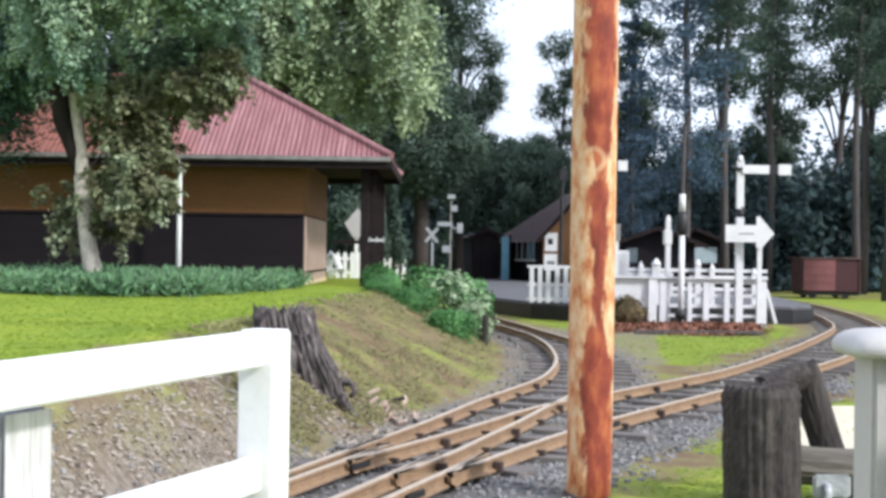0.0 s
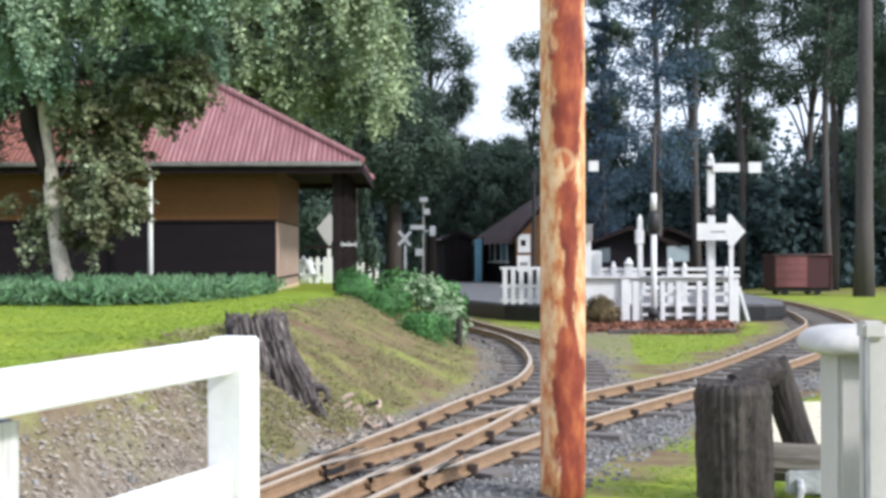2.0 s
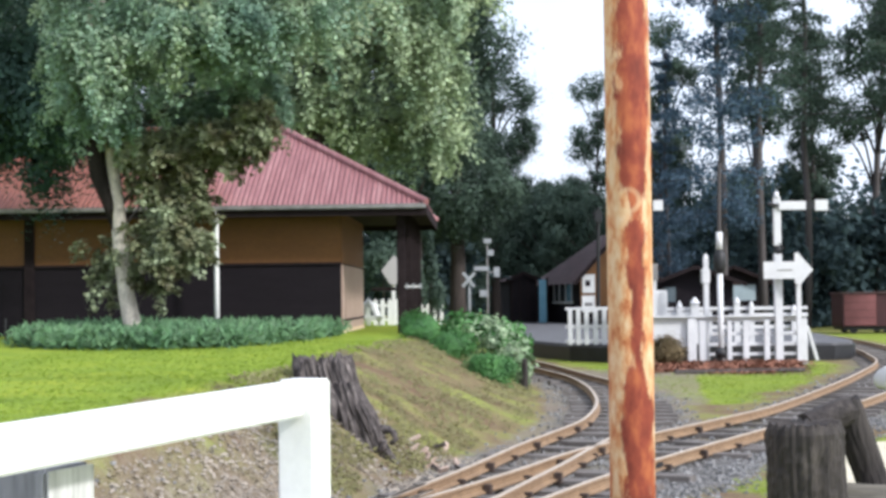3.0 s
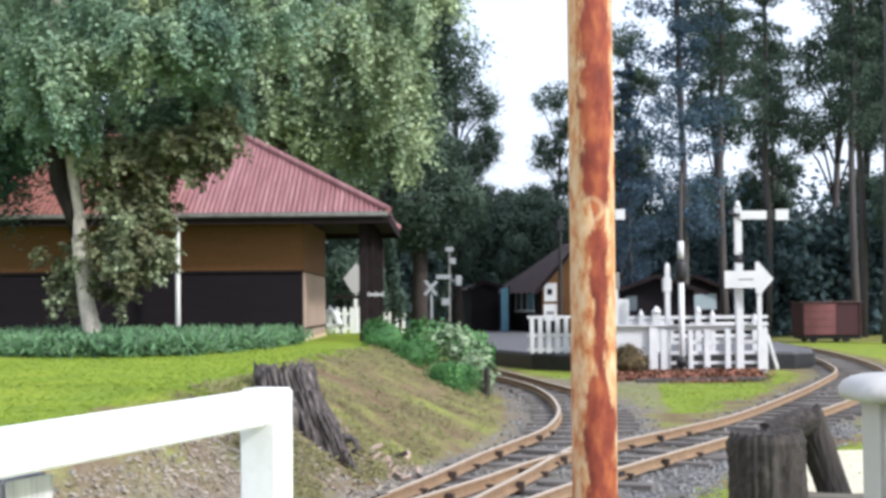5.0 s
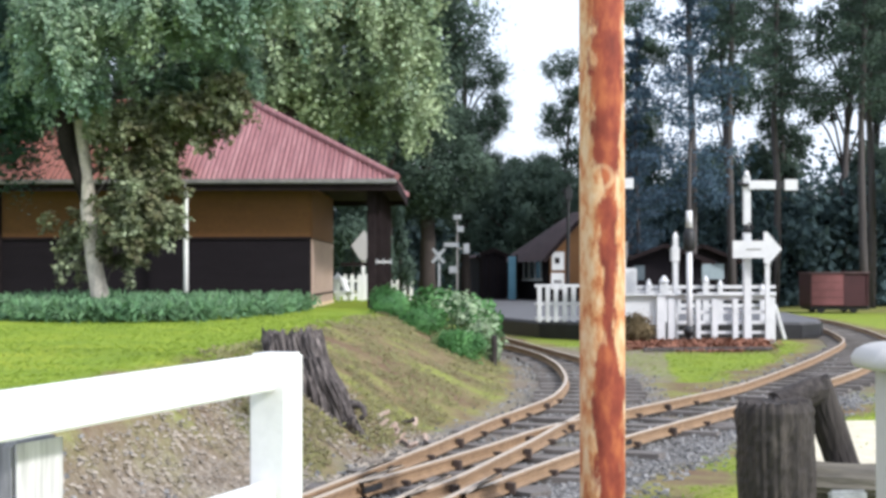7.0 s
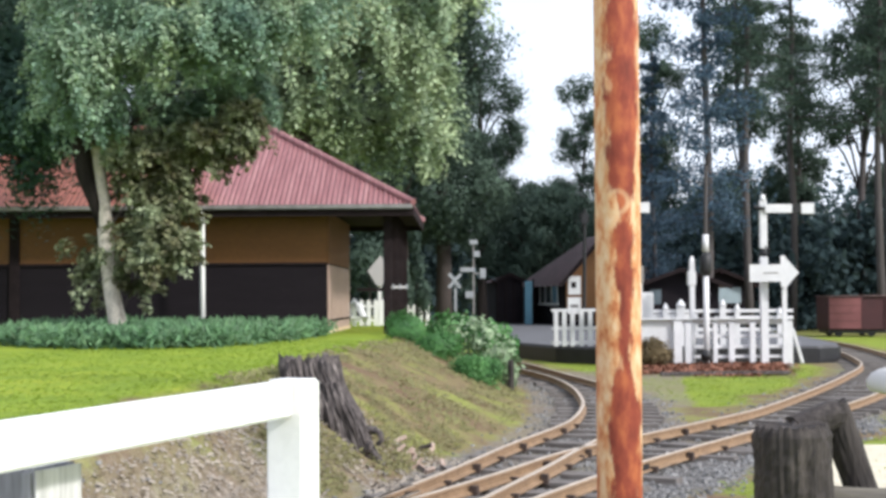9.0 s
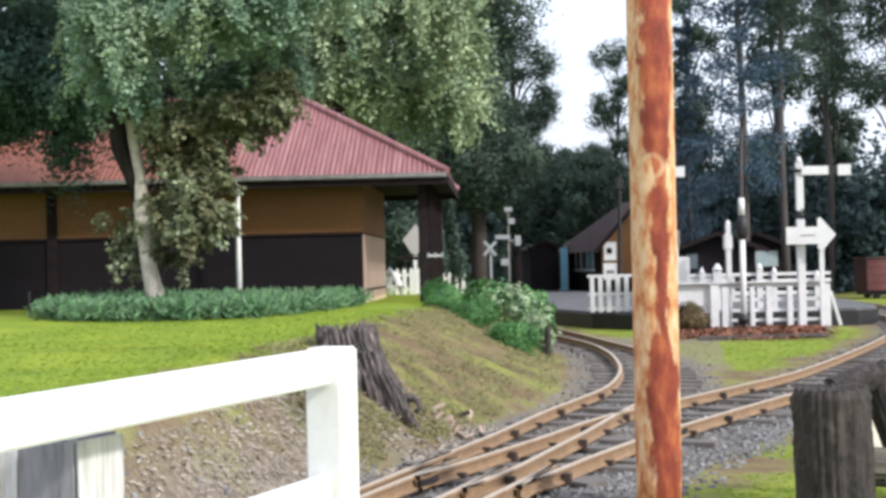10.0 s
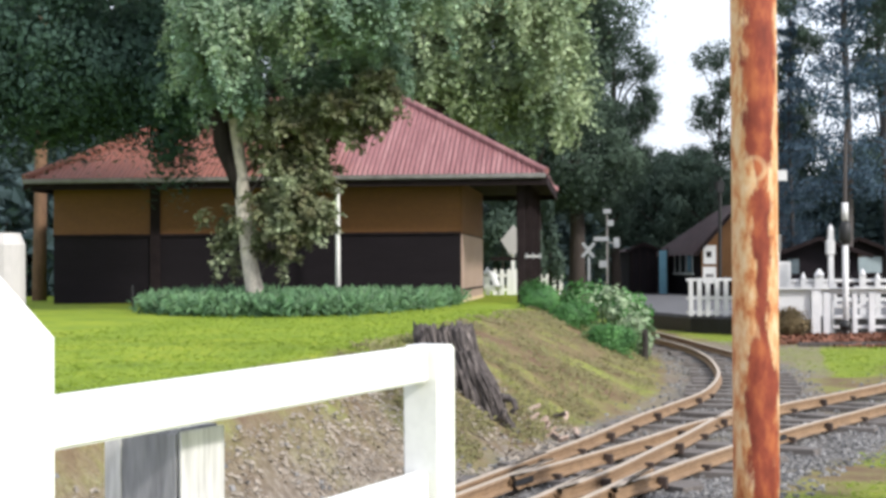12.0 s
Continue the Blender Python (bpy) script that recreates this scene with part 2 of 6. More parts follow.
def roof_material():
    """Red roof paint, chalky pink with pale streaks down the sheets at one end and darker orange-red towards the other,
    where tree shade is put into the colour.
    """
    m = mat("red_corrugated_iron", (0.37, 0.20, 0.20), (0.16, 0.062, 0.066), 2.2, 0.55, amount=0.8, grain=16, bump=0.05, stretch=(6, 0.3, 0.3), third=(0.255, 0.112, 0.117), fine=0.22)
    nt = m.node_tree
    b = nt.nodes["Principled BSDF"]
    pink_paint = b.inputs["Base Color"].links[0].from_socket
    tc = nt.nodes.new("ShaderNodeTexCoord")
    sep = nt.nodes.new("ShaderNodeSeparateXYZ")
    nt.links.new(tc.outputs["Object"], sep.inputs[0])
    n = nt.nodes.new("ShaderNodeTexNoise")
    n.inputs["Scale"].default_value, n.inputs["Detail"].default_value = 0.9, 6
    nt.links.new(tc.outputs["Object"], n.inputs["Vector"])
    add = nt.nodes.new("ShaderNodeMath")
    add.operation = "MULTIPLY_ADD"
    nt.links.new(n.outputs[0], add.inputs[0])
    add.inputs[1].default_value = 3.0
    nt.links.new(sep.outputs[0], add.inputs[2])
    # mixes in the darker orange-red towards the tree-shaded left end
    worn = nt.nodes.new("ShaderNodeMapRange")
    worn.inputs[1].default_value, worn.inputs[2].default_value, worn.inputs[3].default_value, worn.inputs[4].default_value = -5.2, -3.2, 0.85, 0.0
    nt.links.new(add.outputs[0], worn.inputs[0])
    mx = nt.nodes.new("ShaderNodeMix")
    mx.data_type = "RGBA"
    mx.inputs[7].default_value = (0.20, 0.065, 0.038, 1)
    nt.links.new(worn.outputs[0], mx.inputs[0])
    nt.links.new(pink_paint, mx.inputs[6])
    nt.links.new(mx.outputs[2], b.inputs["Base Color"])
    return m


RUST_ROOF = roof_material()
BLACK = mat("black_paint", (0.02, 0.02, 0.022), (0.012, 0.012, 0.013), 5, 0.5)
BLUE_DOOR = mat("pale_blue_paint", (0.16, 0.36, 0.47), (0.13, 0.30, 0.40), 3, 0.5)
DULL_ROOF = mat("brown_red_roof_iron", (0.19, 0.12, 0.122), (0.13, 0.08, 0.082), 1.0, 0.6, stretch=(3, 3, 1))
WAGON_RED = mat("faded_red_paint", (0.06, 0.016, 0.02), (0.042, 0.012, 0.015), 1.5, 0.6)
WAGON_PINK = mat("sunbleached_red_paint", (0.20, 0.07, 0.072), (0.15, 0.05, 0.052), 1.5, 0.6)
MULCH = mat("red_bark_mulch", (0.27, 0.12, 0.075), (0.15, 0.065, 0.042), 12, 0.9, island=0.4, bump=0.5)
SAND = mat("pale_sandy_path", (0.62, 0.56, 0.42), (0.45, 0.40, 0.30), 5, 0.9)
LEAF_DRY = mat("dry_leaf_litter", (0.33, 0.295, 0.25), (0.22, 0.185, 0.15), 1.5, 0.8, island=0.25, bump=0)
LEAF_SHRUB = mat("dry_brown_shrub_leaf", (0.20, 0.15, 0.075), (0.11, 0.08, 0.04), 4, 0.7, island=0.4, bump=0, through_light=0.2)
LEAF_PALE = mat("variegated_leaf", (0.37, 0.45, 0.29), (0.08, 0.17, 0.06), 6, 0.5, island=0.35, bump=0, amount=0.6, through_light=0.2)
WINDOW_GLASS = mat("window_glass", (0.10, 0.13, 0.15), (0.07, 0.09, 0.10), 2, 0.08, spec=0.6, bump=0)
GALV = mat("dull_galvanised_steel", (0.36, 0.37, 0.38), (0.24, 0.25, 0.26), 9, 0.55, 0.3)
# far woodland leaf, bluish because distance haze is put into the colour
LEAF_HAZE = mat("far_leaf_with_blue_haze", (0.062, 0.096, 0.102), (0.048, 0.076, 0.082), 0.12, 0.8, spec=0.1, amount=0.9, island=0.2, bump=0, through_light=0.2)
DARK_BRANCH = mat("dark_branch_bark", (0.07, 0.058, 0.05), (0.03, 0.025, 0.022), 7, 0.9, amount=0.9, bump=0.5)
BANK_GRASS = mat("dry_bank_grass", (0.205, 0.21, 0.075), (0.16, 0.135, 0.07), 0.9, 0.7, amount=0.7, island=0.2, bump=0, through_light=0.2)
CHIP = mat("broken_pinkish_wood", (0.50, 0.40, 0.34), (0.26, 0.18, 0.14), 14, 0.9, bump=0.6)
# leaf of the left-hand tree, darkened in colour for the shadow there
LEAF_SHADED = mat("shade_darkened_green_leaf", (0.075, 0.13, 0.098), (0.036, 0.07, 0.058), 0.7, 0.7, amount=0.9, island=0.18, spec=0.15, bump=0, through_light=0.15)
LEAF_CURTAIN = mat("olive_brown_hanging_leaf", (0.38, 0.45, 0.29), (0.13, 0.105, 0.05), 1.6, 0.5, amount=0.6, island=0.45, bump=0, through_light=0.3, third=(0.18, 0.205, 0.11))
# brown bark warmed and lightened: the trunk's sunlight is in the colour
BARK_SUNLIT = mat("sunlit_brown_bark", (0.25, 0.145, 0.085), (0.09, 0.052, 0.034), 6, 0.9, amount=0.9, stretch=(1, 1, 0.2), bump=0.8)

# ---- building tools ----
def mesh_of(bm, name):
    me = bpy.data.meshes.new(name)
    bm.normal_update()
    bm.to_mesh(me)
    bm.free()
    return me


def thing(name, label, category, group="", at=(0, 0, 0), kind=""):
    """An Empty at the base of a thing that carries its parts."""
    ob = new(name)
    ob.location = at
    return tagged(ob, label, category, group, kind)


def part(name, bm, material, parent, label="", smooth=False):
    ob = new(name, mesh_of(bm, name))
    ob.data.materials.append(material)
    if smooth:
        for p in ob.data.polygons:
            p.use_smooth = True
    ob.parent = parent
    if label:
        tagged(ob, label)
    return ob


def solo(name, bm, material, label, category, group="", kind="", smooth=False):
    ob = new(name, mesh_of(bm, name))
    ob.data.materials.append(material)
    if smooth:
        for p in ob.data.polygons:
            p.use_smooth = True
    return tagged(ob, label, category, group, kind)


def box(lo, hi, bevel=0.0, bm=None, m=None):
    bm = bm or bmesh.new()
    lo, hi = Vector(lo), Vector(hi)
    r = bmesh.ops.create_cube(bm, size=1.0, matrix=Matrix.LocRotScale((lo + hi) / 2, None, hi - lo))
    if bevel:
        es = list({e for v in r["verts"] for e in v.link_edges})
        g = bmesh.ops.bevel(bm, geom=es, offset=bevel, segments=2, affect="EDGES")
    if m is not None:
        bmesh.ops.transform(bm, matrix=m, verts=bm.verts)
    return bm


def beam(a, b, w, h, bevel=0.0, up=(0, 0, 1), bm=None):
    """A bar of width w and height h from a to b."""
    a, b = Vector(a), Vector(b)
    d = (b - a)
    y = d.normalized()
    x = y.cross(Vector(up)).normalized()
    z = x.cross(y)
    m = Matrix(((x.x, y.x, z.x, (a.x + b.x) / 2), (x.y, y.y, z.y, (a.y + b.y) / 2), (x.z, y.z, z.z, (a.z + b.z) / 2), (0, 0, 0, 1)))
    tmp = box((-w / 2, -d.length / 2, -h / 2), (w / 2, d.length / 2, h / 2), bevel)
    bmesh.ops.transform(tmp, matrix=m, verts=tmp.verts)
    if bm is None:
        return tmp
    me = mesh_of(tmp, "tmp")
    bm.from_mesh(me)
    bpy.data.meshes.remove(me)
    return bm


def tube(points, radii, sides=10, bm=None, wobble=0.0, seed=0, cap=True):
    """A round, tapering limb along points."""
    bm = bm or bmesh.new()
    rnd = random.Random(seed)
    rings = []
    pts = [Vector(p) for p in points]
    for i, p in enumerate(pts):
        d = (pts[min(i + 1, len(pts) - 1)] - pts[max(i - 1, 0)]).normalized()
        a = Vector((1, 0, 0)) if abs(d.x) < 0.8 else Vector((0, 1, 0))
        u = d.cross(a).normalized()
        v = d.cross(u)
        r = radii[i]
        rings.append([bm.verts.new(p + (u * math.cos(2 * math.pi * k / sides) + v * math.sin(2 * math.pi * k / sides)) * r * (1 + wobble * (rnd.random() - 0.5))) for k in range(sides)])
    for a, b in zip(rings, rings[1:]):
        for k in range(sides):
            bm.faces.new((a[k], a[(k + 1) % sides], b[(k + 1) % sides], b[k]))
    if cap:
        bm.faces.new(rings[0][::-1])
        bm.faces.new(rings[-1])
    return bm


def spline(pts, step=0.25):
    """Points at even steps on a smooth line through pts."""
    pts = [Vector(p) for p in pts]
    ext = [pts[0] * 2 - pts[1]] + pts + [pts[-1] * 2 - pts[-2]]
    out = []
    for a, b, c, d in zip(ext, ext[1:], ext[2:], ext[3:]):
        n = max(1, int((c - b).length / step))
        for k in range(n):
            t = k / n
            out.append(0.5 * (2 * b + (c - a) * t + (2 * a - 5 * b + 4 * c - d) * t * t + (3 * b - 3 * c + d - a) * t ** 3))
    return out + [pts[-1]]


def leaves_mesh(name, places, size, seed, droop=0.3, shape=1.6, out=None):
    """Many small folded leaves at places; out, where given, is the way each leaf faces."""
    rnd = np.random.RandomState(seed)
    P = np.asarray(places, dtype=float)
    n = len(P)
    d = rnd.normal(size=(n, 3))
    d[:, 2] -= droop
    if out is None:
        d /= np.linalg.norm(d, axis=1)[:, None]
        s = rnd.normal(size=(n, 3))
        s -= d * (s * d).sum(1)[:, None]
    else:
        o = np.asarray(out) + rnd.normal(size=(n, 3)) * 0.26
        o /= np.linalg.norm(o, axis=1)[:, None]
        d -= o * (d * o).sum(1)[:, None]
        d /= np.linalg.norm(d, axis=1)[:, None]
        s = np.cross(o, d)
    s /= np.linalg.norm(s, axis=1)[:, None]
    L = size * (0.6 + 0.8 * rnd.rand(n))[:, None]
    W = L / shape
    nrm = np.cross(d, s)
    v = np.stack([P, P + d * L * 0.5 + s * W * 0.5 + nrm * L * 0.1, P + d * L, P + d * L * 0.5 - s * W * 0.5 + nrm * L * 0.1], 1).reshape(-1, 3)
    f = np.arange(4 * n).reshape(n, 4)
    me = bpy.data.meshes.new(name)
    me.from_pydata(v.tolist(), [], f.tolist())
    return me


def blob_points(rnd, centre, radii, n, shell=0.5):
    """n points in a lumpy ellipsoid, more of them near its skin."""
    d = rnd.normal(size=(n, 3))
    d /= np.linalg.norm(d, axis=1)[:, None]
    r = shell + (1 - shell) * rnd.rand(n) ** 0.6
    return np.asarray(centre) + d * r[:, None] * np.asarray(radii)

# ---- ground ----
RAIL_TOP = 0.15
BROW = [(-30, -7.5), (0, -4.6), (4, -3.4), (8, -2.62), (10, -2.45), (12, -2.15), (14.5, -1.85), (20, -1.75), (24, -1.35), (30, -0.9), (36, -0.9), (44, -2.0), (60, -6.0), (100, -14.0)]
TOE = [(-30, -7.0), (0, -3.6), (4, -2.75), (8, -1.75), (10, -1.5), (12, -1.0), (14.5, -0.35), (17, 0.25), (20, 0.8), (23, 0.95), (27, 0.95), (30, 0.75), (36, -0.2), (44, -1.5), (60, -5.5), (100, -13.5)]


def line_at(rows, y):
    return float(np.interp(y, [r[0] for r in rows], [r[1] for r in rows]))


def ground_z(x, y):
    b, t = line_at(BROW, y), line_at(TOE, y)
    k = min(1.0, max(0.0, (t - x) / max(t - b, 0.05)))
    k = k * k * (3 - 2 * k) * 0.55 + k * 0.45
    top = 0.93 if y > 12 else 0.93 - 0.1 * (12 - y) / 12
    z = k * top
    rise = 0.02 * noise.noise((x * 0.5, y * 0.5, 0)) + 0.02 * noise.noise((x * 1.7, y * 1.7, 3)) * (0.4 + 2.2 * k * (1 - k) * 2)
    if x < b - 1:
        rise *= 0.6
    return z + rise


RAIL_AL = [(-7.9, -14), (-1.0, 10.0), (-0.67, 11.2), (-0.13, 13.1), (0.40, 15.2), (0.72, 16.3), (1.2, 18.1), (1.54, 20.5), (1.68, 22.8), (1.71, 25.3), (1.56, 28.2), (1.04, 31.9), (0.0, 38), (-1.8, 46), (-4.5, 56)]
RAIL_AR = [(-7.1, -14), (-0.58, 9.1), (-0.29, 9.97), (0.09, 11.1), (0.31, 11.9), (0.69, 13.27), (1.05, 14.7), (1.55, 16.6), (1.98, 18.6), (2.25, 20.7), (2.38, 23), (2.30, 25.6), (2.12, 27.4), (1.91, 29.1), (1.52, 32.5), (0.7, 38), (-1.1, 46), (-3.8, 56)]
RAIL_BL = [(-7.9, -14), (-0.97, 9.6), (-0.63, 10.6), (-0.12, 11.85), (0.34, 13.0), (0.78, 14.2), (1.2, 15.1), (1.98, 16.5), (2.85, 18.1), (3.85, 20.1), (5.4, 24.0), (6.8, 27.8), (8.3, 32.3), (9.1, 36.0), (9.9, 41.0), (10.7, 48.0), (11.2, 56)]
RAIL_BR = [(-7.1, -14), (-0.22, 9.3), (0.07, 10.06), (0.28, 10.6), (0.5, 11.2), (1.02, 12.46), (1.62, 13.75), (2.4, 15.3), (3.22, 16.9), (4.1, 18.6), (6.1, 22.9), (7.6, 26.9), (9.2, 31.7), (10.1, 36.0), (10.9, 41.0), (11.7, 48.0), (12.2, 56)]


def along(rail, step=0.3):
    return [p.to_2d() for p in spline([(x, y, 0) for x, y in rail], step)]


LINES = {k: np.array([tuple(p) for p in along(r)]) for k, r in (("al", RAIL_AL), ("ar", RAIL_AR), ("bl", RAIL_BL), ("br", RAIL_BR))}
ALL_RAIL = np.concatenate(list(LINES.values()))


def rail_distance(x, y):
    return float(np.sqrt(((ALL_RAIL - (x, y)) ** 2).sum(1).min()))


def ground_mesh():
    xs = np.concatenate([np.linspace(-400, -14, 24), np.arange(-13.5, -4, 0.4), np.arange(-4, 7, 0.11), np.arange(7, 16, 0.3), np.linspace(17, 400, 26)])
    ys = np.concatenate([np.linspace(-120, -4, 14), np.arange(-3, 7, 0.4), np.arange(7, 26, 0.13), np.arange(26, 60, 0.4), np.linspace(62, 900, 26)])
    nx, ny = len(xs), len(ys)
    verts, zone = [], []
    for y in ys:
        b, t = line_at(BROW, y), line_at(TOE, y)
        for x in xs:
            verts.append((x, y, ground_z(x, y)))
            d = rail_distance(x, y) if -14 < x < 16 and -5 < y < 62 else 9.0
            n = noise.noise((x * 0.8, y * 0.8, 7)) + 0.5 * noise.noise((x * 2.6, y * 2.6, 1))
            wide = 0.85 if y < 19 and x > np.interp(y, LINES["br"][:, 1], LINES["br"][:, 0]) else 0.62
            gravel = min(1.0, max(0.0, (wide - d + 0.28 * n) / 0.25))
            if wide < 0.7 and y > 14:
                gravel *= 0.6
            if x < t:
                gravel *= 0.5
            k = (t - x) / max(t - b, 0.05)
            lawn = min(1.0, max(0.0, (k - 0.93 + 0.10 * n) / 0.1))
            if x > t:
                lawn = min(1.0, max(0.0, (d - 0.85 + 0.5 * n) / 0.3)) * (0.85 if y < 60 else 0.3)
                if 0.3 < x < 2.6 and 15 < y < 32:
                    lawn *= 0.35
                if 30.2 + 0.8 * n < y < 40 and 0.105 * y < x < 0.215 * y:
                    lawn *= 0.1
            litter = min(1.0, max(0.0, (0.55 - abs(k - 0.25)) * 2)) * min(1.0, max(0.0, (13.5 - y + 2 * n) / 3.0)) if x < t else 0.0
            if x > t and 13 < y < 33 and x < 0.143 * y + 0.35 * n:
                lawn *= 0.3
                litter = 0.75
            zone.append((lawn, gravel, litter, 1.0))
    faces = [(j * nx + i, j * nx + i + 1, (j + 1) * nx + i + 1, (j + 1) * nx + i) for j in range(ny - 1) for i in range(nx - 1)]
    me = bpy.data.meshes.new("ground")
    me.from_pydata(verts, [], faces)
    ca = me.color_attributes.new("zone", "FLOAT_COLOR", "POINT")
    ca.data.foreach_set("color", np.array(zone, dtype=np.float32).ravel())
    for p in me.polygons:
        p.use_smooth = True
    return me


def ground_material():
    """Lawn, gravel, leaf litter and dry bank grass, told apart by the cover of the ground."""
    m = bpy.data.materials.new("ground_cover")
    m.use_nodes = True
    nt = m.node_tree
    b = nt.nodes["Principled BSDF"]
    tc = nt.nodes.new("ShaderNodeTexCoord")

    def noisy(scale, detail, lo, hi, third=None, span=0.18):
        n = nt.nodes.new("ShaderNodeTexNoise")
        n.inputs["Scale"].default_value, n.inputs["Detail"].default_value, n.inputs["Roughness"].default_value = scale, detail, 0.7
        nt.links.new(tc.outputs["Object"], n.inputs["Vector"])
        r = nt.nodes.new("ShaderNodeValToRGB")
        r.color_ramp.elements[0].position, r.color_ramp.elements[1].position = 0.5 - span, 0.5 + span
        r.color_ramp.elements[0].color, r.color_ramp.elements[1].color = (*lo, 1), (*hi, 1)
        if third:
            r.color_ramp.elements.new(0.5).color = (*third, 1)
        nt.links.new(n.outputs[0], r.inputs[0])
        return n, r.outputs[0]

    _, bank = noisy(0.8, 7, (0.15, 0.096, 0.06), (0.215, 0.235, 0.058), (0.185, 0.148, 0.072), 0.11)
    _, lawn = noisy(1.3, 8, (0.13, 0.20, 0.021), (0.29, 0.33, 0.028), (0.21, 0.285, 0.028))
    gn, gravel = noisy(26, 6, (0.05, 0.05, 0.054), (0.24, 0.22, 0.20), (0.125, 0.12, 0.117))
    _, litter = noisy(14, 8, (0.10, 0.08, 0.062), (0.34, 0.31, 0.27), (0.20, 0.165, 0.13))
    fine = nt.nodes.new("ShaderNodeTexNoise")
    fine.inputs["Scale"].default_value, fine.inputs["Detail"].default_value = 45, 4
    nt.links.new(tc.outputs["Object"], fine.inputs["Vector"])
    at = nt.nodes.new("ShaderNodeAttribute")
    at.attribute_name = "zone"
    sep = nt.nodes.new("ShaderNodeSeparateColor")
    nt.links.new(at.outputs["Color"], sep.inputs[0])
    colour = bank
    for k, cover in ((2, litter), (0, lawn), (1, gravel)):
        mx = nt.nodes.new("ShaderNodeMix")
        mx.data_type = "RGBA"
        nt.links.new(sep.outputs[k], mx.inputs[0])
        nt.links.new(colour, mx.inputs[6])
        nt.links.new(cover, mx.inputs[7])
        colour = mx.outputs[2]
    hs = nt.nodes.new("ShaderNodeHueSaturation")
    mr = nt.nodes.new("ShaderNodeMapRange")
    mr.inputs[1].default_value, mr.inputs[2].default_value, mr.inputs[3].default_value, mr.inputs[4].default_value = 0.3, 0.7, 0.8, 1.2
    nt.links.new(fine.outputs[0], mr.inputs[0])
    nt.links.new(mr.outputs[0], hs.inputs["Value"])
    nt.links.new(colour, hs.inputs["Color"])
    nt.links.new(hs.outputs[0], b.inputs["Base Color"])
    b.inputs["Roughness"].default_value, b.inputs["Specular IOR Level"].default_value = 0.9, 0.2
    bp = nt.nodes.new("ShaderNodeBump")
    bp.inputs["Strength"].default_value, bp.inputs["Distance"].default_value = 0.8, 0.03
    nt.links.new(fine.outputs[0], bp.inputs["Height"])
    nt.links.new(bp.outputs[0], b.inputs["Normal"])
    return m


ground = tagged(new("ground", ground_mesh()), "lawn, dry grass bank and gravel railway bed", "ground", kind="structure")
ground.data.materials.append(ground_material())


# ---- railway ----
def rail_bm(points, z_top, head_only=False):
    """A flat-bottomed rail swept along points: foot, web and head."""
    prof = [(-0.045, -0.10), (0.045, -0.10), (0.045, -0.088), (0.010, -0.075), (0.010, -0.035), (0.026, -0.026), (0.026, -0.004), (-0.026, -0.004), (-0.026, -0.026), (-0.010, -0.035), (-0.010, -0.075), (-0.045, -0.088)]
    if head_only:
        prof = [(-0.023, -0.004), (0.023, -0.004), (0.020, 0.0), (-0.020, 0.0)]
    bm = bmesh.new()
    rings = []
    n = len(points)
    for i, p in enumerate(points):
        d = (points[min(i + 1, n - 1)] - points[max(i - 1, 0)]).normalized()
        r = Vector((d.y, -d.x))
        rings.append([bm.verts.new((p.x + r.x * u, p.y + r.y * u, z_top + w)) for u, w in prof])
    k = len(prof)
    for a, b in zip(rings, rings[1:]):
        for j in range(k):
            bm.faces.new((a[j], b[j], b[(j + 1) % k], a[(j + 1) % k]))
    bm.faces.new(rings[0])
    bm.faces.new(rings[-1][::-1])
    return bm


track = thing("railway_track", "rusty narrow-gauge railway track with a turnout on timber sleepers", "railway track", kind="structure")
for r in (RAIL_AL, RAIL_AR, RAIL_BL, RAIL_BR):
    pts = [Vector(p) for p in along(r)]
    web = part("rail", rail_bm(pts, RAIL_TOP), RAIL_STEEL, track, "rusty brown steel rail")
    part("rail_head", rail_bm(pts, RAIL_TOP, True), RAIL_HEAD, web, "worn paler running surface")


def sleeper_meshes():
    out = []
    for s in range(4):
        rnd = random.Random(s)
        bm = box((-0.5, -0.11, -0.13), (0.5, 0.11, 0))
        bmesh.ops.subdivide_edges(bm, edges=[e for e in bm.edges if abs(e.verts[0].co.x - e.verts[1].co.x) > 0.5], cuts=3)
        for v in bm.verts:
            v.co += Vector((rnd.uniform(-0.01, 0.01), rnd.uniform(-0.012, 0.012), rnd.uniform(-0.008, 0.004)))
        me = mesh_of(bm, "sleeper")
        me.materials.append(SLEEPER)
        out.append(me)
    return out


SLEEPERS = sleeper_meshes()
LAID = []


def lay_sleepers(left, right, start, end, spacing=0.62, over=0.36):
    """Sleepers square to the middle line of two rails between the depths start and end."""
    a, b = LINES[left], LINES[right]
    last = None
    for p in a:
        if not start < p[1] < end:
            continue
        if last is not None and np.hypot(*(p - last)) < spacing:
            continue
        last = p
        q = b[((b - p) ** 2).sum(1).argmin()]
        mid, d = (p + q) / 2, q - p
        ob = new("sleeper", random.choice(SLEEPERS))
        ob.parent = track
        ob.location = (mid[0], mid[1], RAIL_TOP - 0.098 + random.uniform(-0.01, 0.004))
        ob.rotation_euler = (0, 0, math.atan2(d[1], d[0]) + random.uniform(-0.03, 0.03))
        LAID.append((mid[0], mid[1], ob.rotation_euler[2], np.hypot(*d) / 2 + over))
        ob.scale = (np.hypot(*d) + 2 * over + random.uniform(-0.08, 0.08), random.uniform(0.85, 1.1), 1)


lay_sleepers("al", "br", -2, 14.6)
lay_sleepers("al", "ar", 15.0, 50)
lay_sleepers("bl", "br", 15.2, 52)


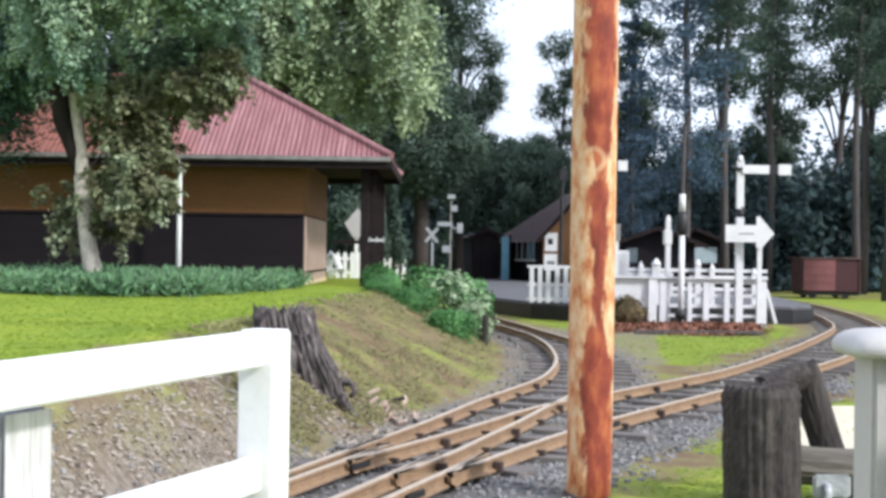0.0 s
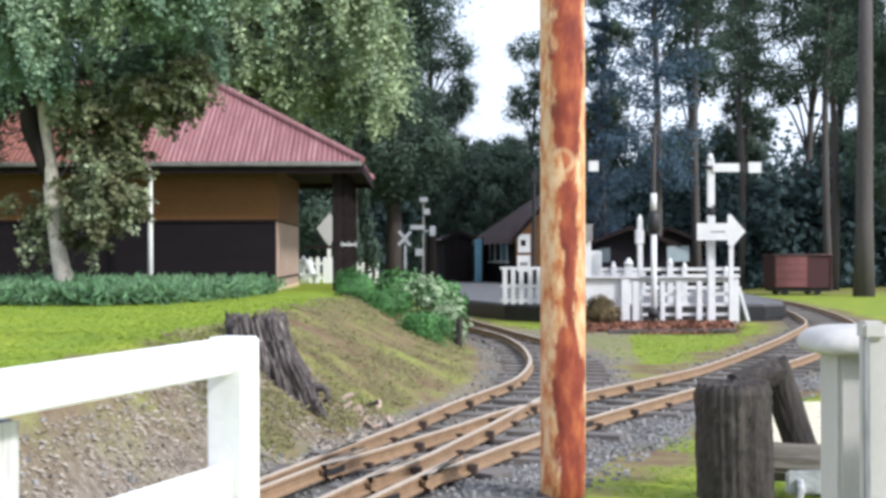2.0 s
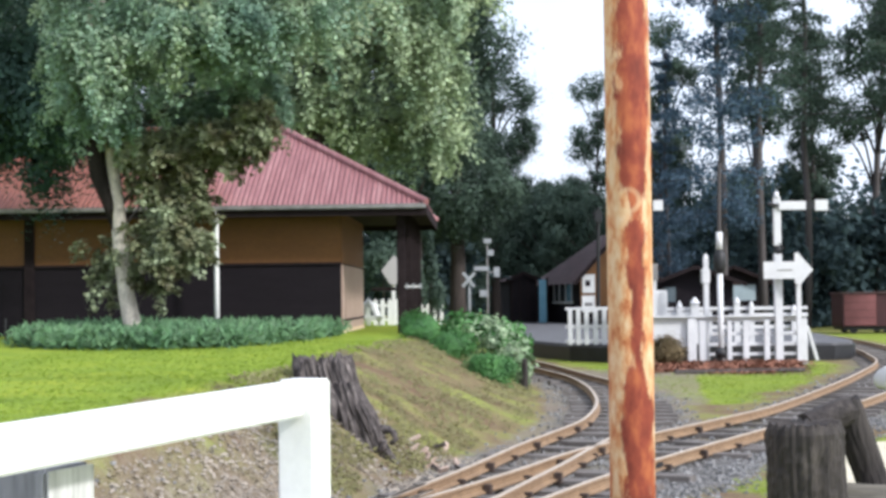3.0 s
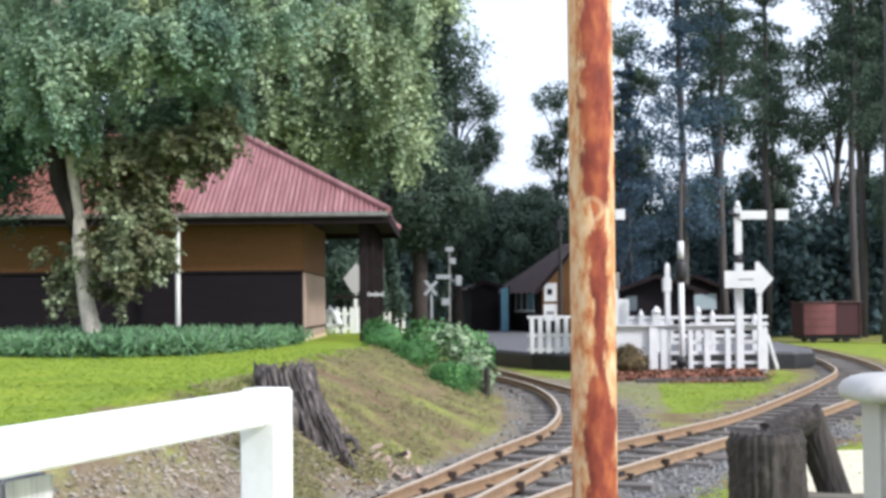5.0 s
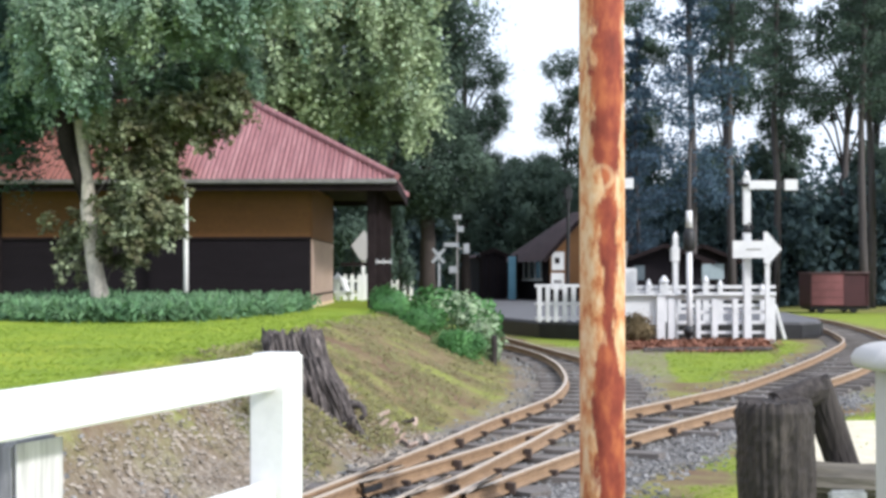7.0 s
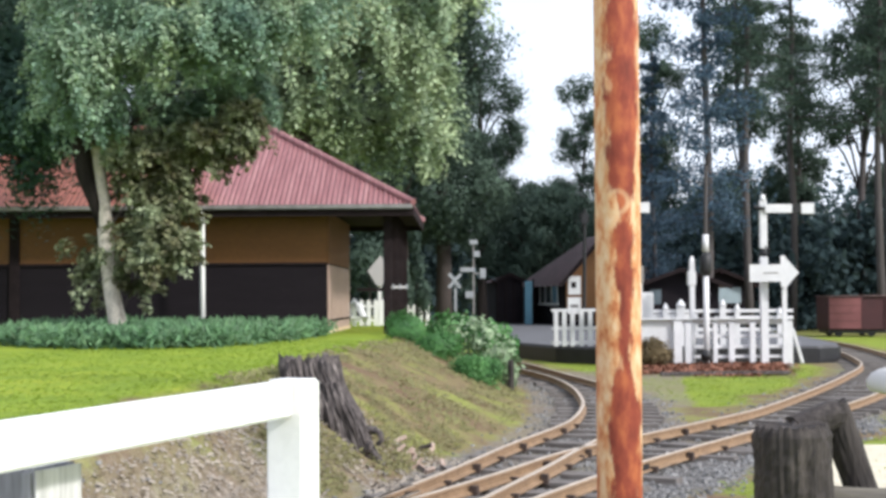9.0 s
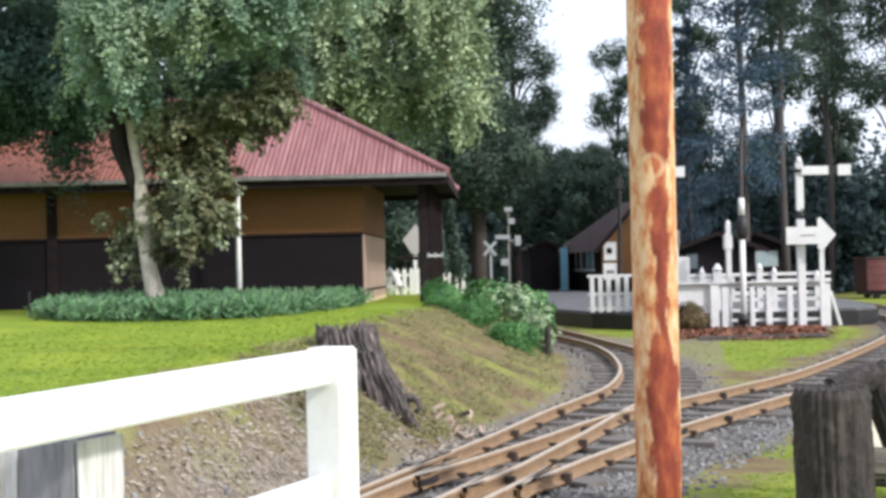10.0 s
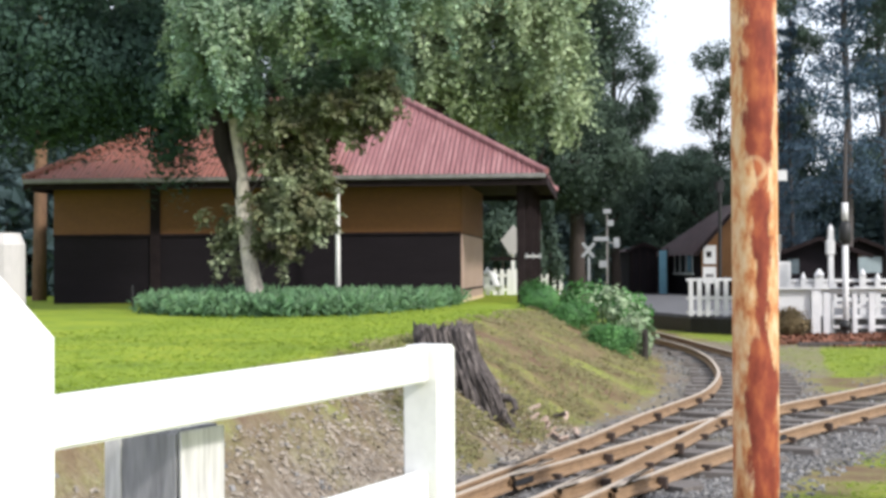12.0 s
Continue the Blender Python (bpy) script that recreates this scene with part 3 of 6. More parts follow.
# ---- station house on the bank ----
house = thing("station_house", "low brown and ochre timber station building with red corrugated hip roof", "building", at=(0, 0, 0))
HX0, HX1, HY0, HY1, HZ = -11.04, -2.74, 30.0, 35.4, 0.9
DIV, SOFFIT = 2.31, 3.36
EX0, EX1, EY0, EY1, EZ = -11.4, -1.02, 29.3, 36.1, 3.42
RIDGE_Z, RIDGE_Y = 5.25, 32.7


def boards(name, x0, x1, z0, z1, material, step):
    """Overlapping weatherboards on the front wall."""
    z = z0
    me = None
    while z < z1 - 0.02:
        h = min(step, z1 - z)
        bm = bmesh.new()
        v = [bm.verts.new(c) for c in ((x0, HY0 - 0.0105, z), (x1, HY0 - 0.0105, z), (x1, HY0 - 0.008, z + h), (x0, HY0 - 0.008, z + h), (x0, HY0 + 0.01, z), (x1, HY0 + 0.01, z), (x1, HY0 + 0.01, z + h), (x0, HY0 + 0.01, z + h))]
        for f in ((0, 1, 2, 3), (5, 4, 7, 6), (4, 5, 1, 0), (3, 2, 6, 7), (4, 0, 3, 7), (1, 5, 6, 2)):
            bm.faces.new([v[i] for i in f])
        part(name, bm, material, walls)
        z += h


walls = part("wall", box((HX0, HY0 + 0.012, HZ - 0.3), (HX1, HY1, SOFFIT)), DARK_BOARD, house, "dark brown lower and ochre upper boarding")
boards("weatherboard", HX0, HX1, HZ - 0.05, DIV, DARK_BOARD, 0.18)
boards("upper_board", HX0, HX1, DIV + 0.004, SOFFIT, OCHRE, 0.21)
part("dado_rail", box((HX0 - 0.01, HY0 - 0.045, DIV - 0.03), (HX1 + 0.01, HY0 - 0.02, DIV + 0.02)), DARK_TRIM, house)
part("side_boarding", box((HX1 + 0.002, HY0 + 0.02, HZ + 0.1), (HX1 + 0.03, HY1, DIV - 0.03)), SUNLIT_BOARD, house, "paler pinkish boarding with sunlight in its colour")
part("side_boarding", box((HX1 + 0.002, HY0 + 0.02, DIV), (HX1 + 0.03, HY1, SOFFIT)), OCHRE, house)
part("plinth", box((HX1 + 0.002, HY0 + 0.03, HZ - 0.15), (HX1 + 0.05, HY1, HZ + 0.1)), CREAM, house, "cream plinth")


def corrugated(a, b, c, d, wave=0.10, depth=0.024):
    """A corrugated sheet between an eave a-b and an upper edge d-c (ridge or hip)."""
    a, b, c, d = (Vector(v) for v in (a, b, c, d))
    n = (b - a).cross(d - a).normalized()
    if n.z < 0:
        n = -n
    width = (b - a).length
    count = int(width / wave * 6)
    bm = bmesh.new()
    lower, upper = [], []
    for i in range(count + 1):
        t = i / count
        lift = n * depth * math.sin(2 * math.pi * t * width / wave)
        p = a.lerp(b, t)
        # upper edge straight up the slope until it meets the hip or ridge
        u0, u1 = (d - a).dot((b - a) / width), (c - a).dot((b - a) / width)
        u = t * width
        rise = (d - a) - (b - a) / width * u0
        k = 1.0
        if u < u0:
            k = u / max(u0, 1e-6)
        elif u > u1:
            k = (width - u) / max(width - u1, 1e-6)
        q = p + rise * k
        lower.append(bm.verts.new(p + lift))
        upper.append(bm.verts.new(q + lift))
    for i in range(count):
        bm.faces.new((lower[i], lower[i + 1], upper[i + 1], upper[i]))
    return bm


RX0, RX1 = EX0 + 3.2, EX1 - 3.2
A, B = (EX0, EY0, EZ), (EX1, EY0, EZ)
C, D = (EX1, EY1, EZ), (EX0, EY1, EZ)
R0, R1 = (RX0, RIDGE_Y, RIDGE_Z), (RX1, RIDGE_Y, RIDGE_Z)
roof = part("roof", corrugated(A, B, R1, R0), RUST_ROOF, house, "red corrugated iron roof", True)
part("roof_slope", corrugated(C, D, R0, R1), RUST_ROOF, roof, "", True)
part("roof_slope", corrugated(B, C, R1, R1), RUST_ROOF, roof, "", True)
part("roof_slope", corrugated(D, A, R0, R0), RUST_ROOF, roof, "", True)
for a, b in ((B, R1), (C, R1), (A, R0), (D, R0), (R0, R1)):
    part("ridge_cap", tube([Vector(a) + Vector((0, 0, 0.03)), Vector(b) + Vector((0, 0, 0.03))], [0.075, 0.075], 8), RUST_ROOF, roof)
part("soffit", box((EX0 + 0.06, EY0 + 0.06, EZ - 0.10), (EX1 - 0.06, EY1 - 0.06, EZ - 0.07)), DARK_TRIM, house)
for a, b in ((A, B), (B, C), (C, D), (D, A)):
    av, bv = Vector(a), Vector(b)
    off = Vector((0, 0, -0.12))
    part("fascia", beam(av + off, bv + off, 0.03, 0.2), DARK_TRIM, house)
gut = part("gutter", box((EX0, EY0 - 0.11, EZ - 0.09), (EX1, EY0 - 0.02, EZ), 0.02), GUTTER, house, "grey metal gutter")
part("downpipe", tube([(-5.12, EY0 - 0.06, EZ - 0.08), (-5.12, EY0 - 0.05, EZ - 0.16), (-5.09, EY0 + 0.02, EZ - 0.24), (-5.085, EY0 + 0.03, 2.0), (-5.08, EY0 + 0.03, 0.8)], [0.05] * 5, 12), WHITE, house, "white downpipe", True)
for px, py in ((-1.54, 29.75), (-1.46, 30.85), (-1.46, 31.95), (-1.46, 33.05), (-1.46, 34.3), (-1.46, 35.8)):
    part("veranda_post", box((px - 0.075, py - 0.075, 0.7), (px + 0.075, py + 0.075, EZ - 0.1), 0.008), DARK_TRIM, house, "dark veranda post")
part("veranda_floor", box((HX1, HY0 + 0.05, 0.7), (-1.35, EY1, 0.885)), CREAM, house, "pale concrete floor")
part("veranda_rail", box((-2.55, 35.5, 1.78), (-1.5, 35.56, 1.86)), DARK_TRIM, house)


# ---- white crossing gate beside the camera ----
DIRG = Vector((0.342, 0.94, 0))
NRMG = Vector((0.94, -0.342, 0))


def oriented(origin, lo, hi, bevel=0.0):
    """A block in the gate's own axes: x along it, y across it."""
    bm = box(lo, hi, bevel)
    m = Matrix(((DIRG.x, NRMG.x, 0, origin[0]), (DIRG.y, NRMG.y, 0, origin[1]), (0, 0, 1, 0), (0, 0, 0, 1)))
    bmesh.ops.transform(bm, matrix=m, verts=bm.verts)
    bmesh.ops.recalc_face_normals(bm, faces=bm.faces)
    return bm


GO = Vector((-0.530, 4.70))       # foot of the gate's far post
gate = thing("fence", "white painted timber post and rail fence", "fence")
part("post", oriented(GO, (-0.06, -0.075, -0.1), (0.06, 0.05, 1.355), 0.008), WHITE, gate)
for z0, z1 in ((1.235, 1.35), (0.855, 0.965), (0.45, 0.56)):
    bm = oriented(GO, (-1.81, -0.035, z0 + 0.009), (-0.061, 0.016, z1 + 0.004), 0.006)
    for v in bm.verts:      # the old fence sags a little towards the stout post
        v.co.z += 0.013 * (v.co.to_2d() - GO).dot(DIRG.to_2d())
    part("rail", bm, WHITE, gate)
def chamfered_post(origin, lo, hi, slope):
    """A stout post whose top slopes in on all sides to a small flat."""
    bm = oriented(origin, lo, hi)
    top = [f for f in bm.faces if f.normal.z > 0.9]
    r = bmesh.ops.extrude_face_region(bm, geom=top)
    vs = [v for v in r["geom"] if isinstance(v, bmesh.types.BMVert)]
    mid = sum((v.co for v in vs), Vector()) / 4
    for v in vs:
        v.co = mid + (v.co - mid) * 0.25 + Vector((0, 0, slope))
    bmesh.ops.delete(bm, geom=top, context="FACES_ONLY")
    return bm


part("post", chamfered_post(GO, (-2.06, -0.19, -0.1), (-1.80, 0.030, 1.454), 0.15), WHITE, gate, "stout white post with a sloping top")


# ---- rusty pole ----
pole = thing("steel_pole", "rusty steel pole with peeling pale paint beside the track", "pole", at=(0.984, 10.0, 0))
PIPE = 2.33        # the pipe is drawn slim and grown to its stout size
shaft = part("shaft", tube([(-0.006, 0, 0.86), (0, 0, 1.0), (0.002, 0, 2.0), (0, 0, 4.2)], [0.063, 0.0635, 0.0635, 0.062], 48), PEELING, pole, "", True)
shaft.scale = (PIPE, PIPE, PIPE)
shaft.location = (0, 0, 1.6 - 1.6 * PIPE)
part("base_collar", tube([(-0.022, 0, -0.12), (-0.022, 0, 0.010), (-0.02, 0, 0.018)], [0.158, 0.158, 0.15], 40), CHAIR_IRON, pole, "dark rusty collar at the ground", True)

# ---- timber posts round the crossing ----
grey = thing("timber_post", "square grey weathered timber post with a sunlit, flaking pale side", "post", at=(0, 0, 0))
gp = part("post_body", oriented(GO, (-1.2, -0.316, -0.1), (-1.012, -0.095, 1.203), 0.01), GREY_TIMBER, grey)
# paler timber on the sunward face: flaking, with its sunlight in the colour
part("sunlit_face", oriented(GO, (-1.198, -0.094, -0.1), (-1.014, -0.089, 1.198)), PALE_TIMBER, gp, "pale flaking face with sunlight in its colour")
part("weathered_strip", oriented(GO, (-1.205, -0.314, -0.1), (-1.2005, -0.266, 1.199)), PALE_TIMBER, gp, "pale flaking strip")
solo("white_post", tube([(-2.03, 5.0, 0), (-2.03, 5.0, 1.68), (-2.03, 5.0, 1.72)], [0.075, 0.072, 0.055], 16), GREYED_WHITE, "round greyish white post behind the fence", "post")


def rough_log(a, b, r, seed, sides=22, ridge=0.10, rings=9):
    """An old log with grooves along it and uneven ends."""
    rnd = random.Random(seed)
    a, b = Vector(a), Vector(b)
    d = (b - a).normalized()
    u = d.cross(Vector((0, 1, 0.01))).normalized()
    v = d.cross(u)
    groove = [1 + ridge * (rnd.random() - 0.6) for _ in range(sides)]
    bm = bmesh.new()
    rows = []
    for i in range(rings):
        k = i / (rings - 1)
        c = a.lerp(b, k)
        ring = []
        for j in range(sides):
            an = 2 * math.pi * j / sides
            off = rnd.uniform(-0.012, 0.008) if i == rings - 1 else 0
            worn = 1 + 0.5 * ridge * noise.noise((math.cos(an) * 4, math.sin(an) * 4, k * 5 + seed)) - 0.10 * max(0.0, k - 0.93) / 0.07
            ring.append(bm.verts.new(c + (u * math.cos(an) + v * math.sin(an)) * r * groove[j] * worn * (1 + rnd.uniform(-0.02, 0.02)) + d * off))
        rows.append(ring)
    for p, q in zip(rows, rows[1:]):
        for j in range(sides):
            bm.faces.new((p[j], p[(j + 1) % sides], q[(j + 1) % sides], q[j]))
    tip = bm.verts.new(b - d * 0.01)
    for j in range(sides):
        bm.faces.new((rows[-1][j], rows[-1][(j + 1) % sides], tip))
    bm.faces.new(rows[0][::-1])
    bmesh.ops.recalc_face_normals(bm, faces=bm.faces)
    return bm


barrier = thing("log_barrier", "black weathered log barrier with a leaning post and chain", "barrier")
barrier.scale, barrier.location = (1.64, 1.64, 1.64), (0.02, 0, 1.6 - 1.6 * 1.64)
part("log_post", rough_log((1.262, 6.0, 0.58), (1.25, 6.0, 1.10), 0.152, 1, 72, 0.07, 26), BLACK_TIMBER, barrier, "thick weathered log post")
part("leaning_post", rough_log((1.656, 6.22, 0.575), (1.46, 6.22, 1.165), 0.066, 2, 40, 0.06, 16), BLACK_TIMBER, barrier, "thin leaning post")
part("crosspiece", rough_log((1.29, 6.14, 1.065), (1.48, 6.2, 1.13), 0.062, 4, 30, 0.08), BLACK_TIMBER, barrier, "stub of a crosspiece")
part("log_rail", rough_log((1.30, 6.05, 0.785), (2.1, 6.05, 0.74), 0.075, 3, 36, 0.12, 14), GREY_BROWN, barrier, "round log rail")
bolt = part("bracket", box((1.45, 5.955, 0.66), (1.60, 5.972, 0.755), 0.01), GALV, barrier, "grey metal bracket")
part("chain", tube([(1.50, 5.945, 0.72), (1.505, 5.935, 0.68), (1.495, 5.935, 0.645), (1.50, 5.935, 0.615)], [0.016, 0.02, 0.016, 0.016], 8), GALV, bolt, "hanging chain end", True)

def domed_cap(x0, y0, x1, y1, z0, z1):
    """A square cap whose top rounds over to a low dome."""
    bm = bmesh.new()
    cx, cy, rows = (x0 + x1) / 2, (y0 + y1) / 2, []
    for inset, z in ((0.03, z0), (0.008, z0 + 0.004), (0.0, z0 + 0.016), (0.0, z0 + 0.034), (0.012, z0 + 0.054), (0.032, z1 - 0.012), (0.06, z1 - 0.004), (0.10, z1)):
        hx, hy = (x1 - x0) / 2 - inset, (y1 - y0) / 2 - inset
        ring = []
        for k in range(32):
            a = 2 * math.pi * (k + 0.5) / 32
            c, q = math.cos(a), math.sin(a)
            e = (abs(c) ** 7 + abs(q) ** 7) ** (1 / 7)
            ring.append(bm.verts.new((cx + hx * c / e, cy + hy * q / e, z)))
        rows.append(ring)
    for p, q in zip(rows, rows[1:]):
        for k in range(32):
            bm.faces.new((p[k], p[(k + 1) % 32], q[(k + 1) % 32], q[k]))
    bm.faces.new(rows[0][::-1])
    bm.faces.new(rows[-1])
    return bm


cap_post = thing("capped_post", "square white gatepost with a rounded cap", "post")
cap_post.scale, cap_post.location = (0.88, 0.88, 0.88), (0.063, 0, 0.190)
part("post_body", box((1.128, 4.2, -0.26), (1.33, 4.40, 1.335), 0.012), GREYED_WHITE, cap_post)
part("cap", domed_cap(1.066, 4.13, 1.392, 4.47, 1.326, 1.405), GREYED_WHITE, cap_post, "rounded overhanging cap", True)
panel = thing("gate_panel", "white boarded gate panel beside the capped post", "gate")
panel.scale, panel.location = (0.88, 0.88, 0.88), (0.045, 0, 0.190)
part("panel_board", box((1.13, 3.9, -0.21), (1.9, 3.94, 1.395), 0.004), GREYED_WHITE, panel)
part("top_rail", box((1.127, 3.885, 1.385), (1.185, 3.955, 1.432), 0.008), GREYED_WHITE, panel)
part("batten", box((1.13, 3.885, -0.21), (1.143, 3.899, 1.384)), GREY_TIMBER, panel)


# ---- stump on the bank ----
def furrowed(profile, y, sides, seed, deep=0.2, ragged=0.0):
    """A rotten trunk from rings (height, middle x, radius), furrowed lengthways, with a hollow broken top."""
    rnd = random.Random(seed)
    bm, rows = bmesh.new(), []
    heights = [p[0] for p in profile]
    steps = 26
    for i in range(steps + 1):
        z = heights[0] + (heights[-1] - heights[0]) * i / steps
        x, r = float(np.interp(z, heights, [p[1] for p in profile])), float(np.interp(z, heights, [p[2] for p in profile]))
        ring = []
        for j in range(sides):
            a = 2 * math.pi * j / sides
            c, q = math.cos(a), math.sin(a)
            wave = noise.noise((c * 2.2, q * 2.2, z * 0.8 + seed)) + 0.9 * noise.noise((c * 6, q * 6, z * 2.4 + 9)) + 0.75 * noise.noise((c * 15, q * 15, z * 4.5 + 4))
            rr = r * (1 + deep * wave)
            top = ragged * (1.1 * noise.noise((c * 5, q * 5, 2.0 + seed)) + 0.6 * noise.noise((c * 14, q * 14, 7.0))) * (i / steps) ** 6
            ring.append(bm.verts.new((x + rr * c, y + rr * q, z + top)))
        rows.append(ring)
    for p, q in zip(rows, rows[1:]):
        for j in range(sides):
            bm.faces.new((p[j], p[(j + 1) % sides], q[(j + 1) % sides], q[j]))
    mid = Vector((profile[-1][1], y, heights[-1]))
    inner = [bm.verts.new(v.co.lerp(mid, 0.3) - Vector((0, 0, 0.10))) for v in rows[-1]]
    tip = bm.verts.new(mid - Vector((0, 0, 0.2)))
    for j in range(sides):
        bm.faces.new((rows[-1][j], rows[-1][(j + 1) % sides], inner[(j + 1) % sides], inner[j]))
        bm.faces.new((inner[j], inner[(j + 1) % sides], tip))
    return bm


stump = thing("tree_stump", "grey rotting tree stump with furrowed sides on the bank", "tree stump")
part("stump_body", furrowed(((0.2, -1.27, 0.38), (0.45, -1.30, 0.36), (0.62, -1.335, 0.325), (0.8, -1.38, 0.285), (0.96, -1.43, 0.275), (1.06, -1.45, 0.255)), 14.0, 120, 4, 0.20, 0.08), STUMP_WOOD, stump)
part("buttress_root", furrowed(((-0.02, -0.80, 0.05), (0.10, -0.85, 0.085), (0.22, -0.96, 0.12), (0.42, -1.05, 0.135), (0.62, -1.15, 0.14), (0.85, -1.24, 0.10)), 13.80, 80, 11, 0.26), STUMP_WOOD, stump, "furrowed root running down the bank")
for k, (pts, rad) in enumerate(((((-0.98, 13.9, 0.40), (-0.88, 13.8, 0.42), (-0.79, 13.75, 0.40), (-0.775, 13.75, 0.33), (-0.82, 13.75, 0.29)), (0.055, 0.045, 0.036, 0.032, 0.022)), (((-0.95, 13.75, 0.30), (-0.90, 13.7, 0.24), (-0.86, 13.66, 0.33)), (0.045, 0.04, 0.02)), (((-1.10, 13.72, 0.32), (-1.02, 13.66, 0.18), (-0.93, 13.62, 0.08)), (0.06, 0.05, 0.02)))):
    part("root", tube(spline(pts, 0.04), np.interp(np.linspace(0, 1, len(spline(pts, 0.04))), np.linspace(0, 1, len(rad)), rad).tolist(), 9, None, 0.35, k), STUMP_WOOD, stump, "", True)
for k in range(14):
    rnd = random.Random(40 + k)
    c = Vector((-0.45 + rnd.uniform(-0.25, 0.28), 14.6 + rnd.uniform(-0.7, 0.7), 0))
    c.z = ground_z(c.x, c.y) + 0.02
    an = rnd.uniform(0, 3.1)
    d = Vector((math.cos(an), math.sin(an), rnd.uniform(0, 0.9))) * rnd.uniform(0.05, 0.10)
    solo("wood_chip", rough_log(c - d * 0.4, c + d, rnd.uniform(0.016, 0.032), k, 6, 1.0, 3), CHIP if k % 4 else BARK, "broken pale piece of rotten wood lying on the bank", "wood", "broken wood on the bank")

# ---- trees ----
def limb_tree(name, label, height, trunk_r, crown, leaf, leaf_size, n, bark, seed, lean=(0, 0), trunk_top=0.8, limbs=9, clump=0.34, hang=0.0, clumps=30):
    """A tapered trunk with limbs and a crown of many leafy clumps; crown is a list of (centre, radii, share)."""
    rnd = random.Random(seed)
    nr = np.random.RandomState(seed)
    t = thing(name, label, "tree")
    bm = bmesh.new()
    pts, rad = [], []
    for i in range(11):
        k = i / 10
        pts.append((lean[0] * k + 0.10 * math.sin(7 * k + seed) * min(1, height / 9), lean[1] * k + 0.06 * math.cos(5 * k + seed), k * height * trunk_top - 0.15))
        rad.append(trunk_r * (1.3 if i == 0 else 1.0 - 0.78 * k))
    tube(pts, rad, 12, bm, 0.15, seed)
    wood = bmesh.new()
    spots, facing = [], []
    for c, r, share in crown:
        m = max(5, int(clumps * share * len(crown)))
        cents = blob_points(nr, c, r, m, 0.3)
        per = int(n * share / m) + 1
        for qi, q in enumerate(cents):
            s = clump * min(r) * nr.uniform(0.6, 1.35)
            p = nr.normal(size=(per, 3)) * (s * 0.55, s * 0.55, s * 0.42) + q
            if hang:
                drop = nr.rand(per) ** 2 * hang * nr.uniform(0.3, 1.3)
                p[:, 2] -= drop
                p[:, 0] += 0.08 * np.sin(drop * 5 + qi)
            spots.append(p)
            facing.append((p - q) / (s * 0.5) + 0.7 * (q - np.asarray(c)) / np.asarray(r) + (0, 0, 0.25))
            if qi % max(1, int(len(cents) / max(1, limbs * share))) == 0 and q[2] > 0.40 * height:
                tip = Vector(q)
                k = min(0.95, max(0.25, (tip.z - 0.10 * height) / (height * trunk_top)))
                base = Vector(pts[int(k * 10)])
                mid = base.lerp(tip, 0.5) + Vector((0, 0, 0.12 * (tip - base).length))
                tube([base, base.lerp(mid, 0.6) + Vector((0, 0, 0.05)), mid, tip], [trunk_r * 0.5 * (1.15 - k), trunk_r * 0.36 * (1.15 - k), trunk_r * 0.22, trunk_r * 0.05], 6, wood, 0.1, seed + qi)
    trunk = part("trunk", bm, bark, t, "", True)
    tagged(part("branchwork", wood, DARK_BRANCH, trunk, "", True), kind="stuff")
    ob = new("crown", leaves_mesh("crown", np.concatenate(spots), leaf_size, seed, out=np.concatenate(facing)))
    ob.data.materials.append(leaf)
    ob.parent = t
    return t


def conifer(name, label, height, trunk_r, leaf, bark, seed, clear=0.3, reach=2.4, n=7000, leaf_size=0.4):
    """A tall straight trunk with tiers of drooping branches, open between them."""
    rnd = random.Random(seed)
    nr = np.random.RandomState(seed)
    t = thing(name, label, "tree")
    bm = tube([(0.1 * math.sin(k + seed), 0.1 * math.cos(2 * k), height * k / 8 - 0.2) for k in range(9)], [trunk_r * (1.1 - k / 8) + 0.03 for k in range(9)], 9, None, 0.1, seed)
    spots = []
    tiers = 46
    for i in range(tiers):
        k = clear + (1 - clear) * i / tiers
        z = height * k
        r = reach * (1.0 - 0.75 * (k - clear) / (1 - clear)) * rnd.uniform(0.55, 1.2)
        an = i * 2.4 + rnd.uniform(-0.5, 0.5)
        tip = Vector((math.cos(an) * r, math.sin(an) * r, z + rnd.uniform(-0.5, 0.7)))
        tube([(0, 0, z), tip * 0.5 + Vector((0, 0, z * 0.5 + 0.15)), tip], [trunk_r * 0.28, trunk_r * 0.16, 0.02], 5, bm, 0.1, i)
        m = int(n / tiers)
        q = nr.rand(m) ** 0.7
        p = np.stack([tip.x * q, tip.y * q, z + (tip.z - z) * q], 1) + nr.normal(size=(m, 3)) * (0.16 * r, 0.16 * r, 0.11 * r)
        spots.append(p)
    part("trunk", bm, bark, t, "", True)
    ob = new("crown", leaves_mesh("crown", np.concatenate(spots), leaf_size, seed, 0.5, 2.2))
    ob.data.materials.append(leaf)
    ob.parent = t
    return t


